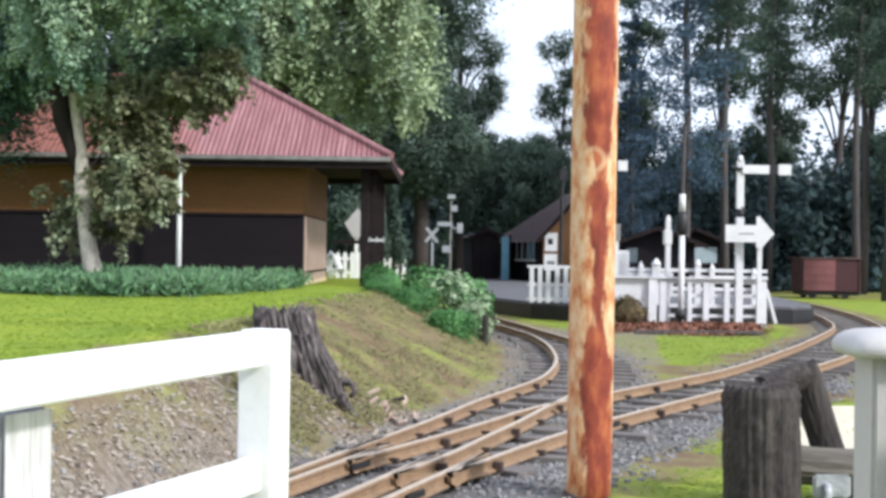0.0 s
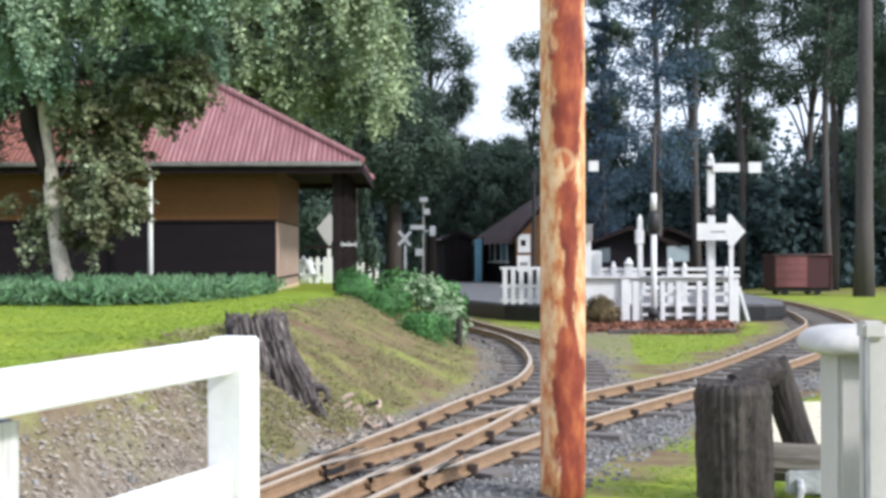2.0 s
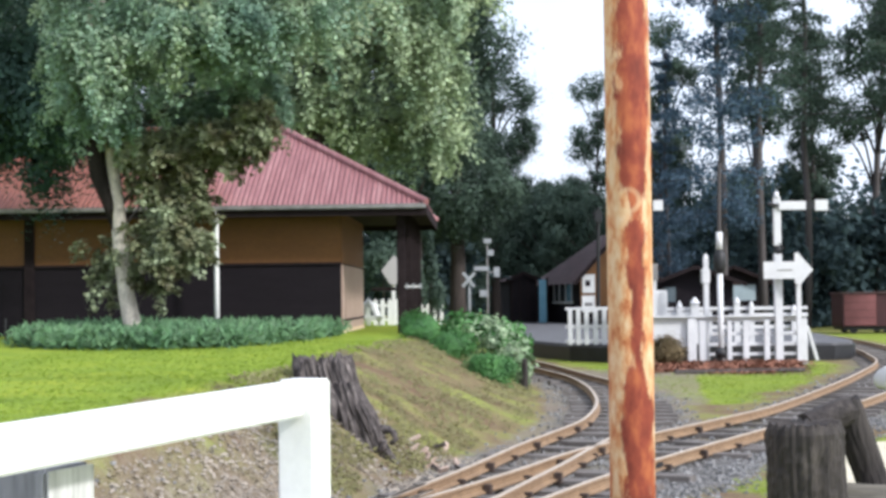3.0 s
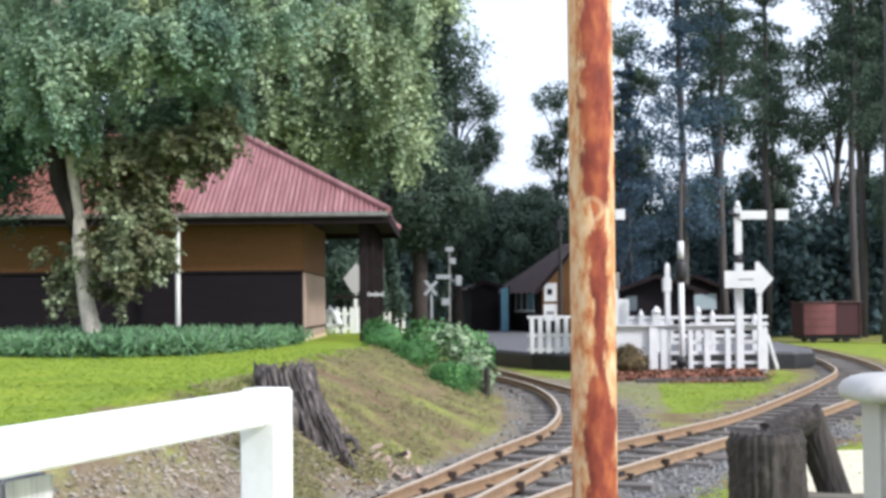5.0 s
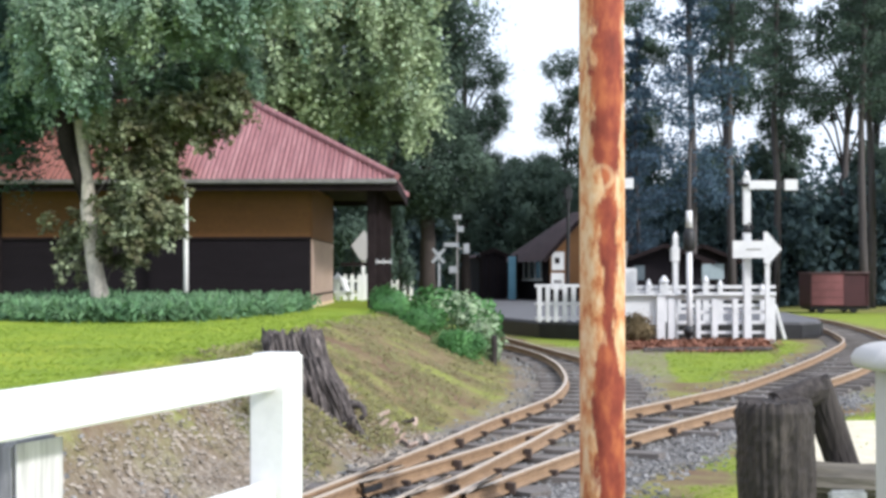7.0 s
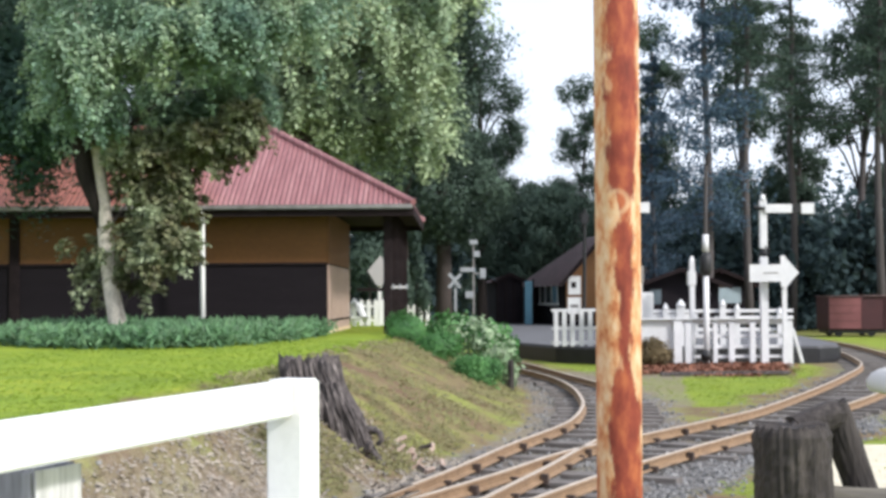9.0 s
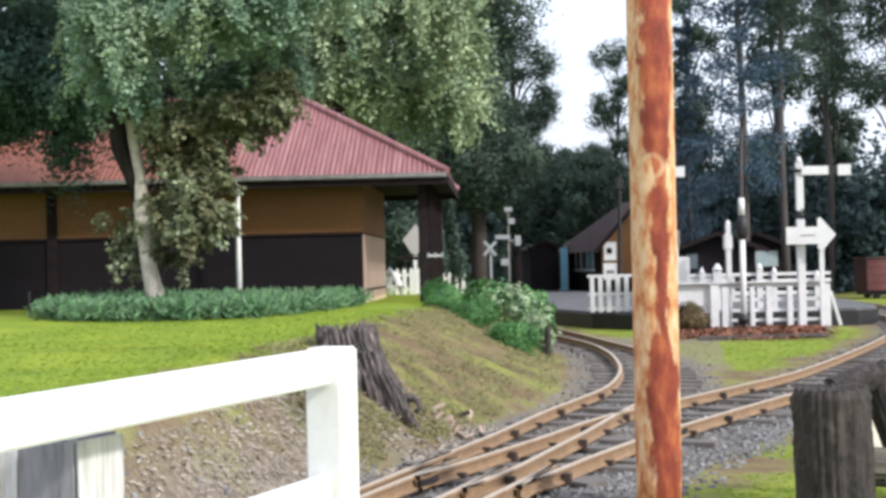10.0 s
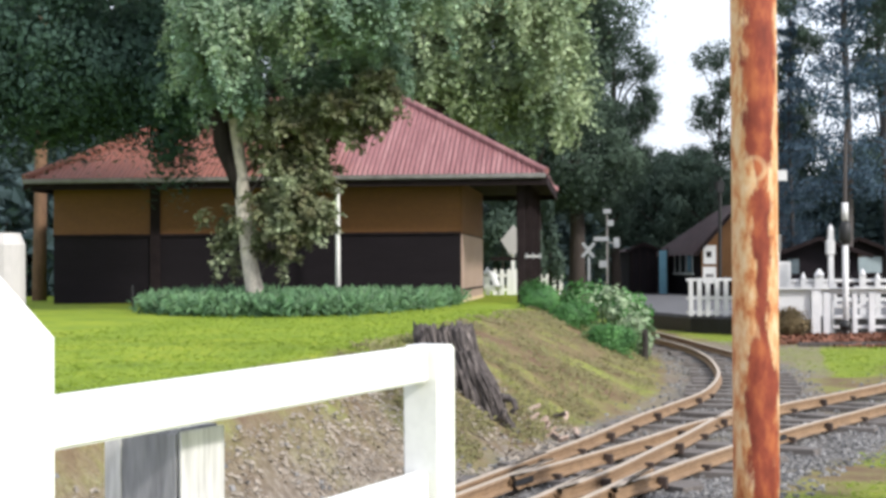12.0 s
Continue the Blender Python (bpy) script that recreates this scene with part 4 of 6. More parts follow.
def drooping_tree(name, label, trunk, radii, lumps, leaf, size, bark, seed, low_leaf=None, limb=0.3, low_size=None):
    """A crooked trunk, limbs out to each lump, and lumps of sprays: thin shoots that arch out and hang, set with small leaves.
    lumps: (centre, radii, sprays, leaves on each, length of a spray), with a sixth mark on low lumps of older leaves."""
    nr = np.random.RandomState(seed)
    t = thing(name, label, "tree")
    line = spline(trunk, 0.35)
    k = np.linspace(0, 1, len(line))
    stem = part("trunk", tube(line, np.interp(k, np.linspace(0, 1, len(radii)), radii).tolist(), 14, None, 0.14, seed), bark, t, "", True)
    wood = bmesh.new()
    spots, facing = ([], []), ([], [])
    for li, (c, r, sprays, per, length, *low) in enumerate(lumps):
        which = 1 if low else 0
        c, r = np.asarray(c, dtype=float), np.asarray(r, dtype=float)
        base = min(line, key=lambda p: (p - Vector(c) + Vector((0, 0, 0.6))).length)
        mid = base.lerp(Vector(c), 0.5) + Vector((0, 0, 0.15 * (Vector(c) - base).length))
        wide = limb * radii[0] * (0.5 if low else 1.0)
        tube([base, base.lerp(mid, 0.6), mid, Vector(c)], [wide, wide * 0.75, wide * 0.5, wide * 0.2], 7, wood, 0.1, seed + li)
        for si in range(sprays):
            d = nr.normal(size=3)
            d /= np.linalg.norm(d)
            root = c + d * r * nr.uniform(0.15, 0.9)
            if si % 5 == 0:
                tube([Vector(c).lerp(Vector(root), 0.3), Vector(root)], [wide * 0.22, wide * 0.08], 4, wood, 0.0, 0, False)
            n = int(per * nr.uniform(0.8, 1.75))
            q = nr.rand(n) ** 0.8
            ln = length * nr.uniform(0.6, 1.35)
            h = np.array((d[0], d[1], 0.0)) + nr.normal(size=3) * (0.3, 0.3, 0)
            sag = nr.uniform(0.25, 0.8) if low else nr.uniform(0.6, 1.2)
            p = root + h * (q * (1 - 0.35 * q))[:, None] * ln * 0.75
            p[:, 2] += ln * (0.35 * q - sag * q * q) + 0.3 * d[2] * ln * q
            p += nr.normal(size=(n, 3)) * (0.11, 0.11, 0.09) * ln * (1.1 - 0.6 * q)[:, None]
            spots[which].append(p)
            facing[which].append(np.tile(d * 0.55 + (0, 0, 0.75), (n, 1)) + nr.normal(size=(n, 3)) * 0.45)
    tagged(part("branchwork", wood, DARK_BRANCH, stem, "", True), kind="stuff")
    for which, (kind, m) in enumerate((("crown", leaf), ("hanging_leaves", low_leaf))):
        if spots[which]:
            ob = new(kind, leaves_mesh(kind, np.concatenate(spots[which]), (low_size or size) if which else size, seed + which, 0.5, 1.5, np.concatenate(facing[which])))
            ob.data.materials.append(m)
            ob.parent = t
            if which:
                tagged(ob, "olive-brown leaves hanging round the trunk")
    return t


birch = drooping_tree("birch_tree", "birch tree with a pale crooked trunk and hanging leafy branches",
    [(0.05, 0, -0.15), (-0.04, 0, 0.3), (-0.14, 0, 0.8), (-0.23, 0, 1.45), (-0.28, 0, 2.15), (-0.40, 0.03, 3.05), (-0.60, 0.05, 3.9), (-0.65, 0.1, 5.2), (-0.3, 0.1, 7.2), (-0.2, 0.1, 8.6)],
    [0.17, 0.125, 0.11, 0.105, 0.115, 0.12, 0.11, 0.085, 0.05, 0.02],
    [((-0.45, -0.7, 4.45), (0.75, 0.7, 0.55), 60, 115, 0.9), ((0.1, -0.5, 5.1), (0.8, 0.8, 0.5), 42, 110, 0.8),
     ((1.3, -0.9, 4.75), (1.0, 0.7, 0.45), 62, 115, 0.85), ((2.15, -0.8, 5.0), (0.85, 0.7, 0.45), 60, 120, 0.85), ((2.9, -0.3, 5.6), (1.0, 0.8, 0.6), 44, 110, 0.9),
     ((0.9, 0.9, 3.8), (1.2, 0.8, 0.45), 56, 115, 0.75), ((-0.4, -0.5, 3.7), (0.6, 0.5, 0.3), 34, 115, 0.7), ((1.7, 0.9, 4.2), (0.8, 0.8, 0.4), 30, 110, 0.7), ((-0.9, 0.7, 4.0), (0.7, 0.7, 0.6), 26, 110, 0.8),
     ((-0.9, 0.4, 5.4), (0.7, 0.8, 0.6), 26, 110, 0.9), ((-0.9, 0.2, 6.8), (1.1, 1.2, 0.9), 42, 110, 1.0), ((0.6, 0.3, 7.0), (1.7, 1.5, 0.9), 60, 115, 1.0), ((2.4, 0.3, 7.2), (1.4, 1.4, 0.9), 46, 115, 1.0), ((0.6, 0.2, 8.7), (1.7, 1.5, 0.9), 46, 115, 1.0),
     ((0.75, 0.1, 3.05), (0.7, 0.5, 0.3), 44, 66, 0.7, 1), ((1.35, 0.0, 3.2), (0.7, 0.5, 0.3), 54, 68, 0.6, 1), ((1.8, -0.05, 3.55), (0.4, 0.4, 0.25), 26, 64, 0.5, 1), ((0.1, 0.1, 3.2), (0.45, 0.4, 0.3), 30, 66, 0.6, 1), ((0.45, 0.15, 2.45), (0.45, 0.4, 0.4), 34, 60, 0.7, 1), ((0.85, 0.15, 2.2), (0.35, 0.4, 0.3), 20, 56, 0.6, 1),
     ((0.50, 0.0, 1.75), (0.5, 0.4, 0.3), 38, 58, 0.6, 1), ((0.62, -0.2, 1.35), (0.55, 0.4, 0.22), 44, 58, 0.55, 1), ((0.25, 0.0, 1.0), (0.25, 0.3, 0.2), 8, 50, 0.45, 1), ((-0.5, 0.2, 1.45), (0.42, 0.4, 0.35), 17, 44, 0.5, 1), ((-0.45, 0.1, 0.95), (0.35, 0.4, 0.2), 9, 44, 0.4, 1)],
    LEAF_BIRCH, 0.078, BIRCH_BARK, 3, LEAF_CURTAIN, low_size=0.10)
birch.location = (-5.45, 24.0, 0.9)
# second stem drawn near black, the upper trunk's shade put into its colour
part("dark_bark", tube([(-0.31, -0.02, 1.75), (-0.41, -0.05, 2.25), (-0.55, -0.06, 2.7), (-0.63, -0.05, 3.2), (-0.78, -0.03, 4.0), (-0.72, 0.02, 5.0)], [0.03, 0.10, 0.14, 0.15, 0.14, 0.09], 14, None, 0.25, 8), SHADED_BARK, birch, "dark second stem on the upper trunk's shaded side", True)
olive = drooping_tree("broadleaf_tree", "large olive-green tree behind the station building",
    [(0, 0, -0.2), (0.1, 0, 3), (0.3, 0, 6), (0.6, 0, 9), (0.8, 0, 12), (0.9, 0, 15)], [0.34, 0.3, 0.26, 0.2, 0.12, 0.04],
    [((2.5, -1.2, 8.6), (1.2, 1.0, 0.8), 60, 90, 1.7), ((3.5, -1.0, 7.5), (0.75, 0.8, 0.8), 44, 90, 1.6), ((1.1, -1.1, 8.9), (1.1, 1.0, 0.8), 46, 90, 1.6), ((-0.6, -0.9, 8.6), (1.2, 1.0, 0.9), 46, 90, 1.6),
     ((4.2, -0.4, 9.8), (1.1, 1.0, 0.8), 36, 90, 1.5), ((1.6, 0.9, 6.4), (1.8, 1.1, 1.0), 60, 90, 1.4), ((-1.2, 0.9, 6.2), (1.9, 1.1, 1.1), 50, 90, 1.5), ((3.4, 0.9, 6.1), (1.1, 1.0, 0.8), 34, 90, 1.3), ((0.3, -1.0, 7.0), (1.0, 0.7, 0.7), 34, 90, 1.3), ((-1.8, -0.9, 7.2), (1.0, 0.7, 0.7), 30, 90, 1.3),
     ((0.5, 0, 11.2), (2.6, 1.8, 1.2), 70, 90, 1.7), ((3.4, 0, 11.6), (1.8, 1.6, 1.1), 44, 90, 1.6), ((-2.6, 0, 10.4), (1.8, 1.6, 1.2), 40, 90, 1.7), ((1.0, 0, 13.8), (2.8, 2.0, 1.3), 60, 90, 1.7)],
    LEAF_OLIVE, 0.15, BARK, 5)
olive.location = (-4.8, 42, 0.3)
tall = limb_tree("forest_tree", "tall dark forest tree with open leafy branches", 22, 0.34,
    [((-1.0, 0, 6.5), (2.2, 2.2, 2.6), .25), ((0.9, 0, 9.0), (1.9, 2, 1.8), .2), ((-0.6, 0, 11.5), (2.4, 2.2, 2.0), .25), ((1.8, 0, 13.0), (1.7, 1.8, 1.4), .12), ((0, 0, 16), (2.6, 2.4, 2.4), .18)], LEAF_DARK, 0.17, 40000, BARK, 9, limbs=18, clump=0.30, hang=0.9, clumps=34)
tall.location = (-2.5, 60, 0)
shade_tree = limb_tree("shade_tree", "dark drooping tree beside the end of the building", 11, 0.2,
    [((0.3, 0, 4.1), (1.6, 1.5, 1.5), .16), ((1.9, 0, 3.75), (1.3, 1.3, 1.0), .15), ((3.1, -0.1, 3.95), (1.2, 1.2, 1.0), .13), ((4.3, -0.6, 3.75), (1.1, 1.2, 1.0), .13), ((5.0, -1.0, 4.2), (0.9, 1.0, 0.9), .08), ((3.1, 0.5, 4.8), (1.4, 1.0, 0.9), .09), ((2.8, 0, 5.0), (3.2, 1.8, 1.2), .21), ((2.8, 0, 7.0), (3.0, 2, 1.5), .14)], LEAF_SHADED, 0.1, 64000, BARK, 44, limbs=12, clump=0.44, hang=0.9, clumps=18)
shade_tree.location = (-11.7, 26.5, 1.0)
FOREST = "forest behind the station"
tagged(tall, group=FOREST)
round_tree = limb_tree("bushy_tree", "rounded dark green tree in the woods", 9.5, 0.25,
    [((0, 0, 4.5), (2.4, 2.2, 2.6), .45), ((0.8, 0, 6.6), (1.7, 1.6, 1.5), .3), ((-1.1, 0, 2.5), (2.0, 1.8, 1.6), .25)], LEAF_DARK, 0.17, 24000, BARK, 12, limbs=12, clump=0.36, hang=0.5)
round_tree.location = (3.6, 84, 0)
tagged(round_tree, group=FOREST)
gum = limb_tree("gum_tree", "slender gum tree with sparse open foliage", 17, 0.2,
    [((-0.9, 0, 8.6), (1.0, 1.0, 1.0), .18), ((0.8, 0, 9.8), (1.1, 1.0, 1.1), .2), ((-0.3, 0, 11.8), (1.3, 1.2, 1.2), .24), ((0.9, 0, 13.2), (1.2, 1.2, 1.0), .2), ((0, 0, 15.2), (1.4, 1.3, 1.1), .18)], LEAF_DARK, 0.16, 10000, GUM_BARK, 21, (0.4, 0), 0.85, 16, 0.40, 0.6)
gum.location = (5.9, 80, 0)
gum.scale = (0.85, 0.85, 0.82)
tagged(gum, group=FOREST)
pine = conifer("pine_tree", "tall pine with open drooping branches and haze-blued needles", 23, 0.15, LEAF_HAZED_PINE, GUM_BARK, 31, 0.2, 2.6, 13000, 0.2)
pine.location = (9.8, 62, 0)
tagged(pine, group=FOREST)
pine_b = conifer("pine_tree", "tall thin pine with a bare lower trunk", 24, 0.15, LEAF_DARK, GUM_BARK, 34, 0.40, 2.2, 11000, 0.19)
pine_b.location = (12.2, 66, 0)
tagged(pine_b, group=FOREST)


def plant(src, x, y, s, turn):
    ob = copy_thing(src, pose(x, y, -0.05, 0, 0, turn))
    ob.scale = (s, s, s * (0.92 + 0.16 * ((turn * 7) % 10) / 10))
    return ob


for i, (x, y, s) in enumerate(((0.7, 70, 0.76), (-1.0, 64, 1.08), (-3.4, 66, 0.95), (-6.5, 58, 1.0), (-11, 56, 1.05), (-16, 60, 1.1), (-22, 58, 1.0), (26.5, 82, 1.0), (31, 78, 1.1), (21.5, 66, 0.85), (-12.3, 43, 0.85), (-15.3, 42, 0.8), (-18.5, 46, 0.9))):
    plant(tall, x, y, s, 50 + 73 * i)
for i, (x, y, s) in enumerate(((1.7, 80, 1.0), (5.8, 88, 0.95), (8.2, 86, 0.9), (-1.0, 78, 0.75), (4.6, 84, 0.98), (3.1, 78, 0.96), (5.4, 77, 0.98), (11, 84, 1.15), (14.2, 80, 1.05), (17.0, 82, 1.15), (21.5, 78, 1.15), (25, 80, 1.0), (-5, 72, 0.9), (-12.5, 46, 0.7), (-16, 44, 0.8))):
    plant(round_tree, x, y, s, 31 * i)
for i, (x, y, s) in enumerate(((9.4, 80, 1.1), (14.2, 78, 1.2), (17.6, 80, 1.0), (19.6, 76, 1.25), (23.5, 84, 1.2))):
    plant(gum, x, y, s, 111 * i)
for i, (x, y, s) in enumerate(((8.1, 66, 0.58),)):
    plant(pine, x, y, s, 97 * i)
for i, (x, y, s) in enumerate(((17.9, 66, 1.0), (18.8, 68, 1.0), (15.4, 72, 1.0), (20.8, 70, 1.0))):
    plant(pine_b, x, y, s, 41 * i)
for x, y, r, label, m in ((17.1, 58, 0.33, "broad grey-brown gum trunk at the forest edge", GUM_BARK), (-12.5, 33, 0.14, "thick brown trunk beside the end of the building", BARK_SUNLIT)):
    t = thing("old_tree", label, "tree", at=(x, y, 0))
    part("trunk", tube([(0, 0, -0.2), (0.05, 0, 3), (0.1, 0, 7), (0.2, 0, 19)], [r * 1.25, r, r * 0.9, r * 0.5], 14, None, 0.12, 3), m, t, "", True)
    ob = new("crown", leaves_mesh("crown", blob_points(np.random.RandomState(3), (0.2, 0, 19), (3.5, 3.5, 3), 6000, 0.2), 0.3, 4))
    ob.data.materials.append(LEAF_DARK)
    ob.parent = t


def woods():
    """Dense far undergrowth and tree tops that close the view."""
    nr = np.random.RandomState(77)
    spots = []
    for k in range(420):
        x = nr.uniform(-75, 85)
        y = nr.uniform(92, 120)
        low = 5.0 if 0 < x < 11 else 9.0
        z = nr.rand() ** 1.2 * low
        r = nr.uniform(1.2, 2.6)
        spots.append(nr.normal(size=(170, 3)) * (r * 0.6, r * 0.6, r * 0.45) + (x, y, z))
    for k in range(130):
        x = nr.uniform(9, 30)
        z = nr.rand() ** 1.1 * 5.5
        spots.append(nr.normal(size=(120, 3)) * (0.8, 0.7, 0.6) + (x, nr.uniform(72, 78), z))
    for k in range(60):
        spots.append(nr.normal(size=(120, 3)) * (0.8, 0.7, 0.6) + (nr.uniform(-24, -1), nr.uniform(64, 70), nr.rand() * 4.5))
    for k in range(40):
        spots.append(nr.normal(size=(120, 3)) * (0.6, 0.6, 0.5) + (nr.uniform(-20, -12.6), nr.uniform(38, 42), 0.5 + nr.rand() * 4.5))
    p = np.concatenate(spots)
    p[:, 2] = np.abs(p[:, 2])
    return leaves_mesh("woods", p, 0.5, 78)


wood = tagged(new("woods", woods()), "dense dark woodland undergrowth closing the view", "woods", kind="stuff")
wood.data.materials.append(LEAF_HAZE)

# ---- shrubs and beds by the house ----
def bush(name, label, lumps, leaf, size, n, seed, category="bush", group="", shape=1.6):
    """A low shrub: short stems and a lumpy mass of small leaves."""
    nr = np.random.RandomState(seed)
    t = thing(name, label, category, group)
    spots, facing = [], []
    for c, r in lumps:
        g = ground_z(c[0], c[1])
        part("stem", tube([(c[0], c[1], g - 0.05), (c[0] + 0.03, c[1], (g + c[2]) / 2), (c[0], c[1], c[2])], [0.03, 0.022, 0.01], 6), BARK, t)
        m = 26
        for q in blob_points(nr, c, (r[0] * 0.8, r[1] * 0.8, r[2] * 0.8), m, 0.55):
            q = nr.normal(size=(int(n / m / len(lumps)) + 1, 3)) * (0.2 * r[0], 0.2 * r[1], 0.22 * r[2]) + q
            spots.append(q)
            facing.append((q - np.asarray(c)) / np.asarray(r) * 1.2 + nr.normal(size=3) * 0.3 + (0, 0, 0.2))
    p = np.concatenate(spots)
    low = np.array([ground_z(x, y) for x, y, z in p])
    p[:, 2] = np.maximum(p[:, 2], low + 0.01)
    ob = new("foliage", leaves_mesh("foliage", p, size, seed, 0.0, shape, np.concatenate(facing)))
    ob.data.materials.append(leaf)
    ob.parent = t
    return t


bush("garden_tree", "leafy green garden tree beyond the veranda", [((-3.0, 47, 2.6), (0.9, 0.8, 0.9)), ((-2.2, 48, 1.9), (0.9, 0.8, 0.9)), ((-2.5, 47.5, 3.6), (0.8, 0.7, 0.7))], LEAF_DARK, 0.12, 6000, 17, "tree")
BORDER = "shrubs along the bank"
bush("shrub", "clipped round green shrub beside the veranda post", [((-1.15, 28.2, 1.12), (0.32, 0.35, 0.24))], LEAF_BUSH, 0.06, 3500, 1, group=BORDER)
bush("shrub", "long low mounded green shrub on the bank", [((-1.01, 26.2, 1.01), (0.34, 0.45, 0.22)), ((-0.49, 25.3, 0.81), (0.40, 0.45, 0.25))], LEAF_BUSH, 0.045, 14000, 2, group=BORDER)
bush("shrub", "rounded bright green shrub at the foot of the bank", [((0.15, 24.0, 0.47), (0.42, 0.45, 0.29))], LEAF_BUSH, 0.045, 10000, 3, group=BORDER)
bush("shrub", "broad-leaved shrub with pale variegated leaves", [((0.0, 28.2, 0.95), (0.6, 0.7, 0.36)), ((0.42, 27.2, 0.75), (0.4, 0.6, 0.36)), ((0.66, 26.0, 0.48), (0.24, 0.5, 0.34))], LEAF_PALE, 0.11, 1500, 4, group=BORDER)
bush("shrub", "leafy green shrub among the variegated ones", [((-0.2, 28.6, 1.02), (0.7, 0.6, 0.30)), ((0.5, 27.6, 0.78), (0.45, 0.5, 0.33))], LEAF_BUSH, 0.10, 3000, 5, group=BORDER)
bush("climbing_plant", "dark climbing plant on the far veranda post", [((-1.05, 36.5, 1.6), (0.22, 0.25, 0.45)), ((-1.18, 36.5, 2.3), (0.17, 0.2, 0.45)), ((-1.22, 36.5, 3.0), (0.11, 0.2, 0.4))], LEAF_DARK, 0.08, 2600, 6, "climbing plant")
bush("dry_shrub", "rounded brown dry shrub in the mulch bed", [((4.15, 34.2, 0.33), (0.42, 0.35, 0.33))], LEAF_SHRUB, 0.06, 5000, 7)
solo("stub_post", rough_log((0.72, 25.2, 0.0), (0.72, 25.2, 0.58), 0.05, 9, 10), BLACK_TIMBER, "short grey post at the end of the shrubs", "post")


def bed_mesh():
    nr = np.random.RandomState(15)
    spots = []
    while len(spots) < 620:
        x, y = nr.uniform(-7.9, -2.7), nr.uniform(20.2, 29.4)
        front = np.interp(x, (-7.9, -7.0, -5.5, -3.8, -3.0, -2.7), (27.0, 23.0, 20.9, 20.6, 23.0, 27.5))
        if y < front:
            continue
        h = 0.17 + 0.16 * nr.rand() + 0.10 * noise.noise((x * 1.3, y * 1.3, 2))
        p = nr.normal(size=(60, 3)) * (0.13, 0.13, 0) + (x, y, 0)
        p[:, 2] = ground_z(x, y) + nr.rand(60) ** 0.7 * h * 0.8
        spots.append(p)
    p = np.concatenate(spots)
    return leaves_mesh("flowerbed", p, 0.15, 15, -1.0, 3.4, np.tile((0.1, -0.5, 0.8), (len(p), 1)) + nr.normal(size=(len(p), 3)) * 0.45)


bed = tagged(new("flowerbed", bed_mesh()), "dense low bed of blue-green strap-leaved plants", "flowerbed", kind="stuff")
bed.data.materials.append(LEAF_BED)
solo("garden_stake", tube([(-7.65, 24.4, 0.8), (-7.65, 24.4, 1.35)], [0.018, 0.016], 8), BLACK, "thin dark stake at the end of the flowerbed", "stake")


# ---- things behind the veranda ----
def picket(name, w, h, t, cap, material):
    """One pointed paling, standing at its own origin."""
    bm = bmesh.new()
    a = [(-w / 2, 0), (w / 2, 0), (w / 2, h - cap), (0, h), (-w / 2, h - cap)]
    f = [bm.verts.new((x, -t / 2, z)) for x, z in a]
    g = [bm.verts.new((x, t / 2, z)) for x, z in a]
    bm.faces.new(f)
    bm.faces.new(g[::-1])
    for i in range(5):
        bm.faces.new((f[(i + 1) % 5], f[i], g[i], g[(i + 1) % 5]))
    me = mesh_of(bm, name)
    me.materials.append(material)
    return me


def picket_fence(name, label, a, b, z, h, spacing=0.14, w=0.08, group="", rails=(0.25, 0.75), posts=()):
    """Palings on two rails from a to b."""
    t = thing(name, label, "fence", group)
    a, b = Vector((*a, z)), Vector((*b, z))
    d = b - a
    an = math.atan2(d.y, d.x)
    for k in rails:
        part("rail", beam(a + Vector((0, 0, h * k)), b + Vector((0, 0, h * k)), 0.04, 0.07), WHITE, t)
    me = picket("picket", w, h, 0.022, w * 0.6, WHITE)
    n = int(d.length / spacing)
    for i in range(n + 1):
        p = a.lerp(b, i / max(n, 1))
        ob = new("picket", me)
        ob.parent = t
        ob.location = p + Vector((math.sin(an), -math.cos(an), 0)) * 0.033
        ob.rotation_euler = (0, 0, an)
    for k, ph, pw in posts:
        p = a.lerp(b, k)
        part("post", box(p + Vector((-pw / 2, -pw / 2 + 0.06, -0.1)), p + Vector((pw / 2, pw / 2 + 0.06, ph)), 0.01), WHITE, t)
    return t


picket_fence("picket_fence", "white picket fence behind the veranda", (-3.2, 38.6), (-1.75, 38.6), 0.88, 0.72, 0.17, 0.11)
picket_fence("picket_fence", "short white picket fence beyond the shrubs", (-1.45, 37.4), (-0.95, 37.4), 0.85, 0.62, 0.13, 0.085)


def diamond_sign():
    """A white square board set on its corner on a white post."""
    t = thing("diamond_sign", "white many-sided sign board on a white post", "sign")
    part("post", box((-2.21, 38.0, 0.7), (-2.12, 38.09, 2.4), 0.01), WHITE, t)
    bm = bmesh.new()
    edge = [(-2.14, 2.68), (-1.93, 2.44), (-1.93, 2.20), (-2.10, 1.94), (-2.24, 1.94), (-2.46, 2.30)]
    f = [bm.verts.new((x, 37.94, z)) for x, z in edge]
    g = [bm.verts.new((x, 37.98, z)) for x, z in edge]
    bm.faces.new(f)
    bm.faces.new(g[::-1])
    for i in range(6):
        bm.faces.new((f[(i + 1) % 6], f[i], g[i], g[(i + 1) % 6]))
    bmesh.ops.recalc_face_normals(bm, faces=bm.faces)
    part("board", bm, GREYED_WHITE, t)
    return t


